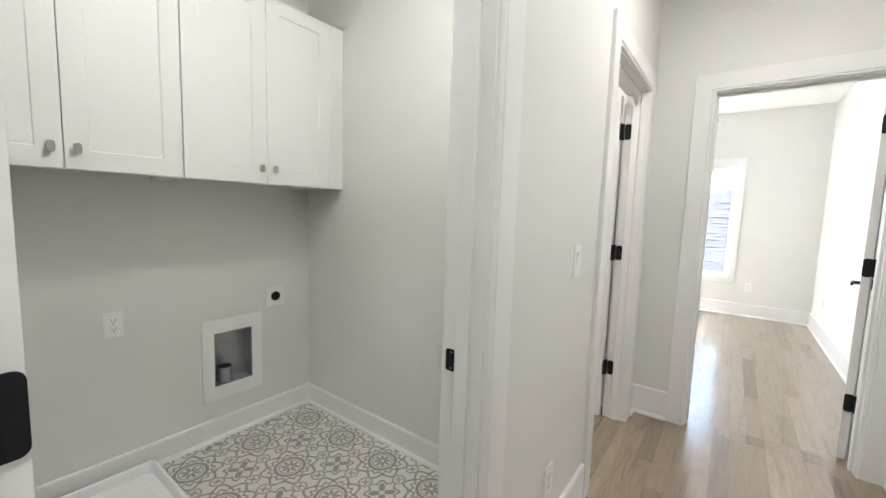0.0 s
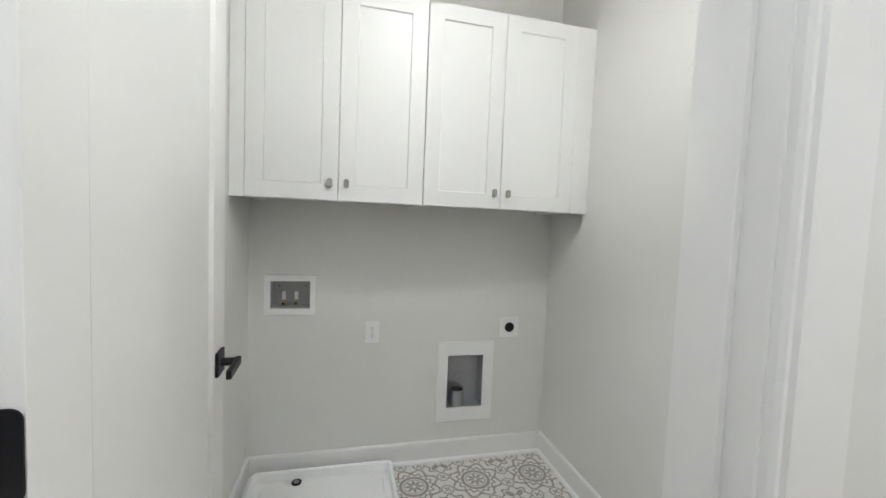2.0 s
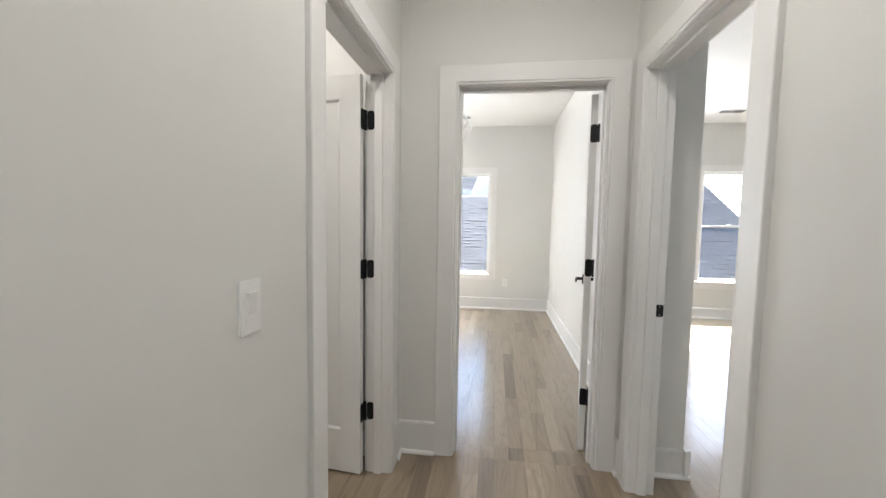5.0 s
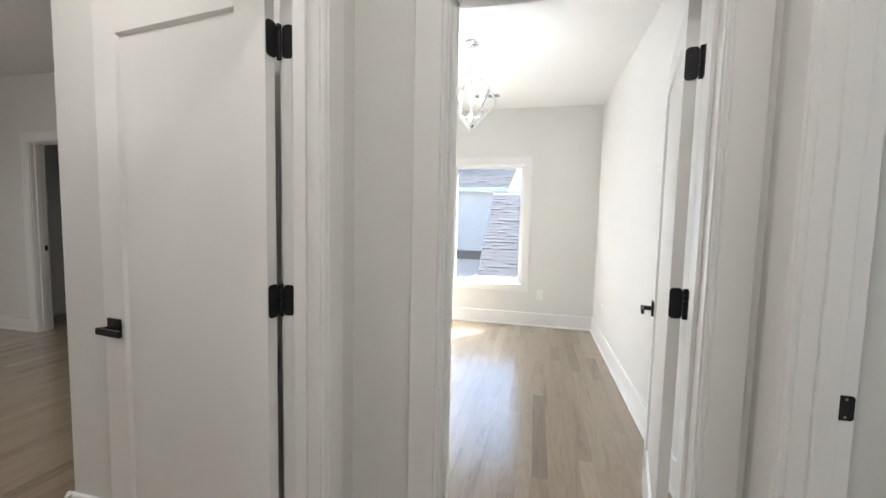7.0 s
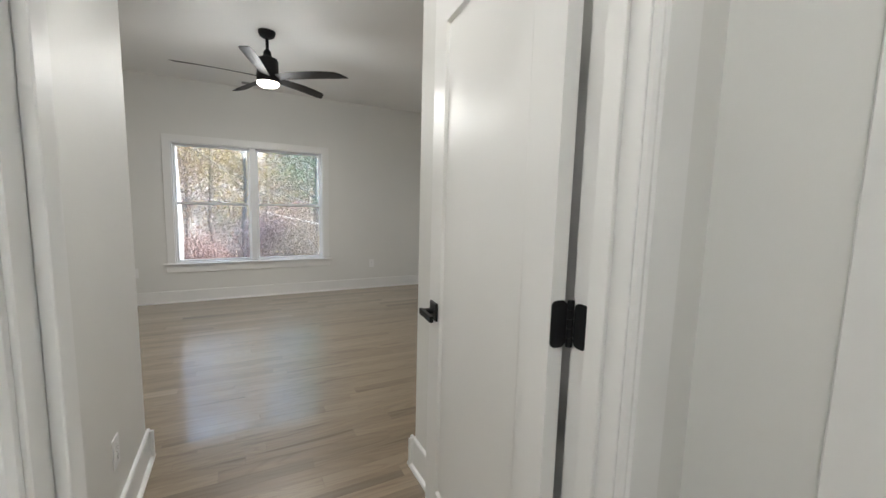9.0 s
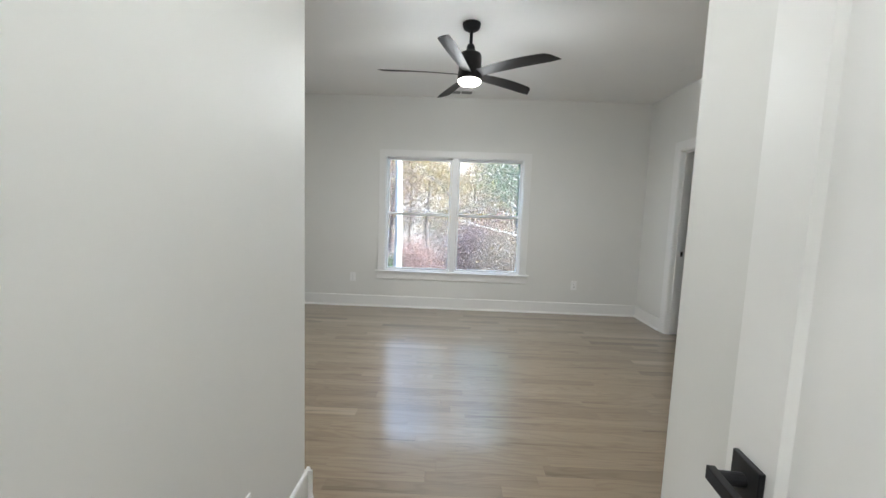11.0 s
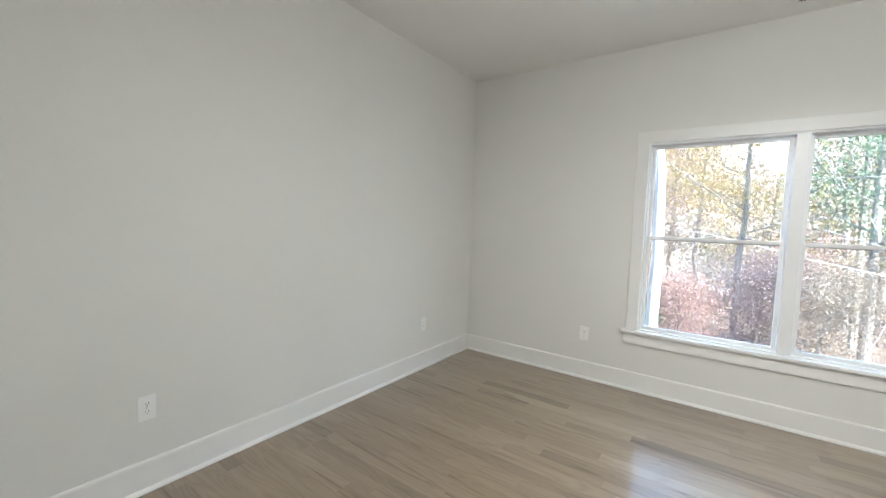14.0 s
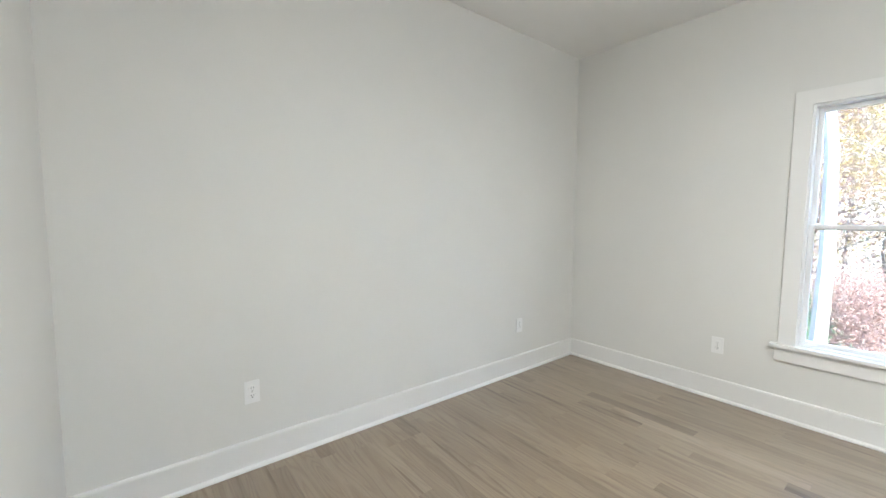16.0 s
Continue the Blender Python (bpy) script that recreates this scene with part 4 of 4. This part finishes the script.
# study chandelier: two crossed rounded diamonds of flat chrome strip round four candle lights
ch = thing("chandelier", "chrome open-diamond chandelier with four lit candle bulbs", "chandelier", Matrix.Translation((4.908, 0.575, 2.7402)))
smooth(part("canopy", lathe([(0.064, 0.0), (0.064, -0.018), (0.058, -0.024), (0.012, -0.026)], "z", 32), CHROME, ch))
part("rod", lathe([(0.005, -0.025), (0.005, -0.600)], "z", 12), CHROME, ch)
for ang, half in ((41, 0.270), (131, 0.262)):
    bm = bmesh.new()
    top, bot, wz = -0.175, -0.690, -0.430
    path = []
    corners = [(0.0, top), (half, wz), (0.0, bot), (-half, wz)]
    for k in range(4):
        p, c, n = (Vector(corners[(k + j) % 4]) for j in (-1, 0, 1))
        for s in range(7):
            q = s / 6
            a, b = c + (p - c).normalized() * 0.055, c + (n - c).normalized() * 0.055
            path.append(a * (1 - q) ** 2 + c * 2 * q * (1 - q) + b * q ** 2)
    rows = []
    for k, p in enumerate(path):
        d = (path[(k + 1) % len(path)] - path[k - 1]).normalized()
        nrm = Vector((d.y, -d.x))
        rows.append([bm.verts.new((p.x + nrm.x * o, w, p.y + nrm.y * o)) for o, w in ((0, -0.011), (0.003, -0.011), (0.003, 0.011), (0, 0.011))])
    for k in range(len(rows)):
        ring_between(bm, rows[k], rows[(k + 1) % len(rows)])
    part("diamond_frame", moved(bm, pose(0, 0, 0, 0, 0, ang)), CHROME, ch)
smooth(part("hub", lathe([(0.010, -0.555), (0.024, -0.565), (0.026, -0.585), (0.012, -0.600), (0.014, -0.612), (0.004, -0.625)], "z", 20), CHROME, ch))
part("finial", lathe([(0.010, -0.676), (0.014, -0.684), (0.008, -0.700), (0.003, -0.706)], "z", 16), CHROME, ch)
for k in range(4):
    a = radians(10 + 90 * k)
    x, y = 0.085 * math.cos(a), 0.085 * math.sin(a)
    arm = part("arm", tube([(0.02 * math.cos(a), 0.02 * math.sin(a), -0.580), (x * 0.6, y * 0.6, -0.590), (x * 0.95, y * 0.95, -0.575), (x, y, -0.545)], [0.004] * 4), CHROME, ch)
    part("drip_cup", lathe([(0.006, -0.547), (0.017, -0.538), (0.016, -0.534)], "z", 16, at=(x, y, 0)), CHROME, arm)
    part("candle", lathe([(0.0095, -0.535), (0.0095, -0.462)], "z", 14, at=(x, y, 0)), PLASTIC, arm)
    smooth(part("bulb", lathe([(0.007, -0.462), (0.015, -0.440), (0.0165, -0.425), (0.010, -0.395), (0.002, -0.372)], "z", 16, at=(x, y, 0)), FILAMENT, arm, "lit candle bulb"))


# ---------------------------------------------------------------- outdoors
solid("ground", box(-120, 160, -120, 160, -3.6, -3.4), SOIL, "leaf-littered ground below the upper floor", "ground", kind="structure")


def shingle_roof(name, x0, x1, z0, z1, y_left0, y_left1, y_right0, y_right1, label, parent, tab=0.30, course=0.145):
    """Roof slope facing -x, rising from the eave (x0, z0) to the ridge (x1, z1), laid in overlapping tabs."""
    length = math.hypot(x1 - x0, z1 - z0)
    d = Vector(((x1 - x0) / length, 0, (z1 - z0) / length))
    up = Vector((-d.z, 0, d.x))
    rng = random.Random(7)
    verts, faces = [], []
    rows = int(length / course)
    for r in range(rows):
        s0, s1 = r * course, (r + 1.15) * course
        f = r / rows
        ya, yb = y_left0 + (y_left1 - y_left0) * f, y_right0 + (y_right1 - y_right0) * f
        y = yb - rng.random() * tab
        while y < ya:
            w = tab * rng.choice((0.45, 0.6, 0.8, 1.0))
            p, q = max(y, yb), min(y + w - 0.006, ya)
            if q > p:
                lift = rng.choice((0.009, 0.009, 0.020))
                base = len(verts)
                o = Vector((x0, 0, z0))
                for s, h in ((s0, 0.0), (s0, lift), (s1, 0.006), (s1, -0.002)):
                    c = o + d * s + up * h
                    verts += [(c.x, p, c.z), (c.x, q, c.z)]
                faces += [(base, base + 1, base + 3, base + 2), (base + 2, base + 3, base + 5, base + 4), (base, base + 2, base + 4, base + 6), (base + 1, base + 7, base + 5, base + 3)]
            y += w
    me = bpy.data.meshes.new(name)
    me.from_pydata(verts, [], faces)
    m = SHINGLES
    me.materials.append(m)
    ob = new(name, me)
    ob.parent = parent
    ob["label"], ob["kind"] = label, "stuff"
    bm = bmesh.new()
    vs = [bm.verts.new(c) for c in ((x0, y_right0, z0), (x0, y_left0, z0), (x1, y_left1, z1), (x1, y_right1, z1))]
    bm.faces.new(vs)
    r = bmesh.ops.extrude_face_region(bm, geom=bm.faces[:])
    bmesh.ops.translate(bm, verts=[g for g in r["geom"] if isinstance(g, bmesh.types.BMVert)], vec=(0.02, 0, -0.08))
    part("roof_deck", bm, SIDING, parent)


SHINGLES, snt, sbs = shader("grey_shingles", 0.9)
sg = snt.nodes.new("ShaderNodeNewGeometry")
smix = snt.nodes.new("ShaderNodeMix")
smix.data_type, smix.blend_type = "RGBA", "MULTIPLY"
smix.inputs[0].default_value = 1.0
snt.links.new(ramp(snt, sg.outputs["Random Per Island"], [(0.0, (0.072, 0.072, 0.077)), (0.5, (0.105, 0.105, 0.111)), (1.0, (0.14, 0.14, 0.147))]), smix.inputs[6])
sn = node(snt, "ShaderNodeTexNoise", Scale=120.0, Detail=3.0)
snt.links.new(position(snt, (1, 1, 1)), sn.inputs["Vector"])
snt.links.new(ramp(snt, sn.outputs[0], [(0.3, (0.75, 0.75, 0.75)), (0.7, (1.1, 1.1, 1.1))]), smix.inputs[7])
snt.links.new(smix.outputs[2], sbs.inputs["Base Color"])

hs = thing("neighbour_wing", "lower grey shingled roof wing with white gutter outside the study", "house", kind="structure")
shingle_roof("roof", 11.0, 14.2, 0.03, 2.20, 1.36, 1.36, -1.30, -1.30, "sunlit grey asphalt shingles", hs)
shingle_roof("roof", 11.2, 13.6, 0.00, 2.95, -1.40, -1.40, -7.35, -5.60, "grey asphalt shingles with a hip edge", hs)
part("gutter", box(10.86, 11.0, -7.4, 1.44, -0.12, 0.02, 0.01, 2), SIDING, hs, "white eaves gutter")
part("wall", box(11.25, 15.0, -7.0, 1.22, -3.4, -0.02), SIDING, hs)
part("outlet_box", box(11.18, 11.25, 0.55, 0.70, -0.40, -0.22, 0.008), GREYP, hs)
hb = thing("neighbour_house", "white board-and-batten house with grey shingle roof", "house", kind="structure")
part("wall", box(16.0, 24.0, -6.0, 12.0, -3.4, 2.40), SIDING, hb)
for k in range(44):
    part("batten", box(15.975, 16.0, -5.9 + k * 0.41, -5.85 + k * 0.41, -3.4, 2.40), SIDING, hb)
part("gutter", box(15.55, 15.70, 1.05, 12.1, 2.36, 2.50, 0.01, 2), SIDING, hb)
shingle_roof("roof", 15.7, 20.0, 2.46, 5.6, 12.0, 12.0, 1.0, 0.2, "grey asphalt shingles", hb, 0.34, 0.16)
part("downspout", tube([(15.62, 1.2, 2.38), (15.62, 1.15, 2.2), (15.9, 1.0, 2.05), (15.93, 1.0, -3.3)], [0.045] * 4), SIDING, hb)
part("band", box(15.9, 15.99, 1.7, 9.0, -0.1, 0.22), SHINGLE, hb)
gz = bmesh.new()
vs = [gz.verts.new(c) for c in ((15.9, 1.0, 2.3), (15.9, -6.2, 2.3), (15.9, -6.2, 3.4), (15.9, -0.2, 3.4), (15.9, 0.95, 2.5))]
gz.faces.new(vs)
r = bmesh.ops.extrude_face_region(gz, geom=gz.faces[:])
bmesh.ops.translate(gz, verts=[g for g in r["geom"] if isinstance(g, bmesh.types.BMVert)], vec=(0.1, 0, 0))
part("gable", gz, SIDING, hb)

YELLOW = leaf_mat("yellow_leaves", [(0.0, (0.260, 0.176, 0.052)), (0.4, (0.390, 0.293, 0.078)), (0.8, (0.325, 0.293, 0.124)), (1.0, (0.416, 0.286, 0.156))])
RUSSET = leaf_mat("russet_leaves", [(0.0, (0.169, 0.101, 0.094)), (0.5, (0.273, 0.176, 0.153)), (1.0, (0.364, 0.260, 0.224))])
PURPLE = leaf_mat("purple_brown_leaves", [(0.0, (0.111, 0.075, 0.086)), (0.6, (0.189, 0.137, 0.146)), (1.0, (0.260, 0.202, 0.195))])
GREEN = leaf_mat("green_leaves", [(0.0, (0.036, 0.086, 0.047)), (0.5, (0.075, 0.156, 0.083)), (1.0, (0.156, 0.247, 0.130))])
TAN = leaf_mat("tan_leaves", [(0.0, (0.156, 0.120, 0.091)), (0.5, (0.240, 0.195, 0.153)), (1.0, (0.312, 0.273, 0.221))])


def leaves(points, count, spread, size, rng):
    """Small bent leaves scattered round points, as vertex and face lists."""
    pts = np.array(points)[rng.integers(0, len(points), count)] + rng.normal(0, spread, (count, 3)) * (1, 1, 0.75)
    u = rng.normal(size=(count, 3))
    u /= np.linalg.norm(u, axis=1)[:, None]
    v = np.cross(u, rng.normal(size=(count, 3)))
    v /= np.linalg.norm(v, axis=1)[:, None]
    s = size * rng.uniform(0.5, 1.2, (count, 1))
    quad = np.stack([pts - u * s, pts + v * s * 0.45, pts + u * s, pts - v * s * 0.45], 1).reshape(-1, 3)
    return quad, np.arange(count * 4).reshape(-1, 4)


def tree(x, y, height, r0, bark, leaf, count, size, label, seed, low=0.3, spread=0.5, base=-3.4, limbs=16, reach=0.34):
    rng = np.random.default_rng(seed)
    t = thing("tree", label, "tree", Matrix.Translation((x, y, base)))
    bm = bmesh.new()
    pts, p = [], Vector((0, 0, 0))
    for k in range(9):
        pts.append(p.copy())
        p = p + Vector((rng.normal(0, 0.10), rng.normal(0, 0.10), height / 8))
    tube(pts, [max(0.02, r0 * (1 - 0.11 * k)) for k in range(9)], 10, bm)
    tips = []
    for k in range(limbs):
        f = low + (0.97 - low) * (k + rng.random()) / limbs
        j = min(7, int(f * 8))
        s = pts[j].lerp(pts[j + 1], f * 8 - j)
        ang, ln = rng.uniform(0, 6.28), height * reach * (1.15 - f) * rng.uniform(0.6, 1.2)
        d = Vector((math.cos(ang), math.sin(ang), rng.uniform(0.15, 0.8)))
        q, line = s.copy(), [s.copy()]
        for _ in range(4):
            q = q + d * ln / 4
            d = d + Vector(rng.normal(0, 0.22, 3))
            line.append(q.copy())
            tips.append(tuple(q))
        rr = r0 * 0.34 * (1.1 - f)
        tube(line, [rr, rr * 0.8, rr * 0.6, rr * 0.4, rr * 0.15], 6, bm)
        for _ in range(3):
            a = line[rng.integers(1, 5)]
            e = a + Vector(rng.normal(0, 1, 3)) * ln * 0.28
            tube([a, a.lerp(e, 0.5) + Vector(rng.normal(0, 0.05, 3)), e], [rr * 0.35, rr * 0.22, rr * 0.08], 5, bm)
            tips.append(tuple(e))
    part("trunk", bm, bark, t)
    if count:
        q, f = leaves(tips, count, spread, size, rng)
        me = bpy.data.meshes.new("crown")
        me.from_pydata(q.tolist(), [], f.tolist())
        me.materials.append(leaf)
        ob = new("crown", me)
        ob.parent = t
        ob["kind"] = "stuff"
    return t


tree(0.42, 13.6, 16.0, 0.155, PALE, TAN, 500, 0.07, "tall pale bare trunk in full sun near the house", 3, 0.55, 0.6)
tree(-0.10, 14.4, 15.0, 0.08, BARK, TAN, 500, 0.07, "slim speckled trunk with few leaves", 4, 0.5, 0.6)
tree(2.5, 20.5, 14.0, 0.13, BARK, YELLOW, 34425, 0.045, "autumn tree with thin yellow leaves", 5, 0.30, 0.55, limbs=26)
tree(1.0, 24.0, 14.0, 0.14, BARK, YELLOW, 29835, 0.048, "autumn tree with yellow and gold leaves", 6, 0.25, 0.6, limbs=24)
tree(5.4, 18.5, 13.0, 0.16, BARK, GREEN, 48195, 0.045, "dense dark green tree", 7, 0.30, 0.42, limbs=30)
tree(6.3, 14.8, 9.0, 0.06, PALE, YELLOW, 700, 0.035, "half-bare tree with long white branches", 8, 0.38, 0.35, limbs=30, reach=0.80)
tree(-0.9, 23.0, 12.0, 0.13, BARK, RUSSET, 29835, 0.048, "autumn tree with russet leaves", 9, 0.15, 0.7, limbs=24)
tree(1.15, 16.0, 3.3, 0.06, BARK, RUSSET, 27540, 0.029, "low pinkish russet understorey shrub", 10, 0.15, 0.42, limbs=22)
tree(2.75, 17.5, 3.9, 0.07, BARK, PURPLE, 25245, 0.032, "low purple-brown understorey shrub", 11, 0.15, 0.45, limbs=22)
tree(0.05, 15.3, 2.7, 0.05, BARK, GREEN, 11475, 0.027, "low green evergreen shrub", 12, 0.2, 0.30)
tree(8.8, 20.0, 13.0, 0.18, BARK, GREEN, 29835, 0.045, "tall green tree at the wood's edge", 13, 0.2, 0.6)
tree(4.25, 16.6, 4.0, 0.06, BARK, TAN, 20655, 0.031, "low tan understorey tree", 14, 0.2, 0.42, limbs=22)
tree(-4.6, 19.0, 13.0, 0.18, BARK, YELLOW, 29835, 0.045, "autumn tree with yellow leaves", 15, 0.2, 0.6)
tree(-7.5, 21.0, 12.0, 0.18, BARK, RUSSET, 29835, 0.045, "autumn tree with brown leaves", 16, 0.15, 0.6)
tree(-2.2, 17.0, 11.0, 0.06, PALE, TAN, 1500, 0.07, "slim half-bare tree with pale branches", 17, 0.3, 0.4, limbs=24, reach=0.5)

# far woods: one band of stems and leaves behind the near trees
rng = np.random.default_rng(21)
quads, cols = [], []
for name, mat_, n in (("far_woods_gold", YELLOW, 26000), ("far_woods_russet", RUSSET, 34000), ("far_woods_green", GREEN, 12000), ("far_woods_tan", TAN, 26000), ("far_woods_purple", PURPLE, 20000)):
    ax = rng.uniform(-32, 34, 90)
    c = np.stack([ax, rng.uniform(27, 38, 90) - 0.006 * ax ** 2, rng.uniform(-3.2, 9.5, 90)], 1)
    q, f = leaves(c.tolist(), int(n * 1.6), 1.2, 0.10, rng)
    me = bpy.data.meshes.new(name)
    me.from_pydata(q.tolist(), [], f.tolist())
    me.materials.append(mat_)
    tagged(new(name, me), "distant autumn woods behind the house", "woods", kind="stuff")
hill = bmesh.new()
hg = [[hill.verts.new((-60 + 130 * i / 40, 40 + 14 * j / 6, -3.4 + (19.0 + 2.2 * math.sin(i * 0.55) + 0.9 * math.sin(i * 1.9)) * (j / 6) ** 0.7)) for j in range(7)] for i in range(41)]
for i in range(40):
    for j in range(6):
        hill.faces.new((hg[i][j], hg[i + 1][j], hg[i + 1][j + 1], hg[i][j + 1]))
solid("backdrop_hill", hill, HILL, "distant wooded autumn hillside", "hill", kind="structure")
bm = bmesh.new()
for k in range(26):
    x = rng.uniform(-28, 30)
    y = rng.uniform(25, 37)
    h = rng.uniform(8, 14)
    tube([(x, y, -3.4), (x + rng.normal(0, .2), y, h * 0.4), (x + rng.normal(0, .5), y, h)], [0.14, 0.10, 0.03], 6, bm)
solid("far_stems", bm, BARK, "bare stems of the distant woods", "woods", kind="stuff")

# ---------------------------------------------------------------- floor pieces, last
tl = thing("tile_floor", "grey and white patterned encaustic tile floor", "floor", kind="structure")
part("grout_bed", box(0.02, 1.645, 0.75, 2.39, -0.0095, -0.003), GROUT, tl)
x = TILE_X - TILE * 4.5
while x < 1.645:
    y = TILE_Y + TILE * 0.5
    while y > 0.75 - TILE:
        x0, x1, y0, y1 = max(x, 0.02) + 0.0008, min(x + TILE, 1.645) - 0.0008, max(y, 0.75) + 0.0008, min(y + TILE, 2.39) - 0.0008
        if x1 - x0 > 0.01 and y1 - y0 > 0.01:
            part("tile", box(x0, x1, y0, y1, -0.0029, 0.0, 0.0006), TILEM, tl)
        y -= TILE
    x += TILE
solid("threshold", box(0.145, 0.94, 0.735, 0.7495, -0.009, 0.004, 0.002), TRIM, "white threshold strip at the tiled room", "threshold", kind="structure")

PW = 0.083
rooms = [(-2.2, 2.965, -0.573, 0.635), (0.145, 0.94, 0.635, 0.735), (1.985, 2.745, 0.635, 0.75), (1.71, 2.905, 0.75, 1.875), (1.71, 4.80, 1.875, 2.49), (-0.165, 4.80, 2.49, 6.005),
         (4.80, 6.2, 4.65, 5.27), (2.965, 3.085, -0.44, 0.314), (3.085, 6.79, -0.70, 1.755), (2.03, 2.79, -0.693, -0.573), (1.0, 2.965, -4.5, -0.693), (2.965, 6.79, -4.5, -0.90), (4.80, 6.2, 3.49, 4.25), (4.92, 6.2, 4.43, 4.65), (4.92, 6.2, 5.27, 6.005)]
prng = random.Random(12)
lengths = [0.28, 0.42, 0.56, 0.7, 0.85, 1.0, 1.2, 1.45]
shared, verts, faces, placed = {}, [], [], 0
for row in range(-56, 74):
    y0 = row * PW
    y1 = y0 + PW
    x = -2.4 - prng.random() * 1.2
    while x < 6.9:
        ln = prng.choice(lengths)
        for rx0, rx1, ry0, ry1 in rooms:
            a, b, c, d = max(x, rx0), min(x + ln, rx1), max(y0, ry0), min(y1, ry1)
            if b - a < 0.004 or d - c < 0.004:
                continue
            e = 0.00014
            near = 1.2 < a and b < 3.4 and -0.6 < c and d < 4.3
            if near and placed < 300:
                key = (round(b - a, 3), round(d - c, 3))
                if key not in shared:
                    w, h = key
                    bm = bmesh.new()
                    lo = [bm.verts.new(v) for v in ((e, e, -0.0095), (w - e, e, -0.0095), (w - e, h - e, -0.0095), (e, h - e, -0.0095))]
                    hi = [bm.verts.new(v) for v in ((e, e, -0.0012), (w - e, e, -0.0012), (w - e, h - e, -0.0012), (e, h - e, -0.0012))]
                    tp = [bm.verts.new(v) for v in ((2 * e, 2 * e, 0), (w - 2 * e, 2 * e, 0), (w - 2 * e, h - 2 * e, 0), (2 * e, h - 2 * e, 0))]
                    ring_between(bm, lo, hi)
                    ring_between(bm, hi, tp)
                    bm.faces.new(tp)
                    shared[key] = mesh_of("plank", bm, PLANK)
                ob = new("plank", shared[key])
                ob.parent = floor
                ob.location = (a, c, 0)
                placed += 1
            else:
                n = len(verts)
                for g, z in ((e, -0.0095), (e, -0.0012), (2 * e, 0.0)):
                    verts += [(a + g, c + g, z), (b - g, c + g, z), (b - g, d - g, z), (a + g, d - g, z)]
                for s in (0, 4):
                    for k in range(4):
                        faces.append((n + s + k, n + s + (k + 1) % 4, n + s + 4 + (k + 1) % 4, n + s + 4 + k))
                faces.append((n + 8, n + 9, n + 10, n + 11))
        x += ln
me = bpy.data.meshes.new("planks")
me.from_pydata(verts, [], faces)
me.materials.append(PLANKS)
rest = new("planks", me)
rest.parent = floor
rest["kind"] = "stuff"
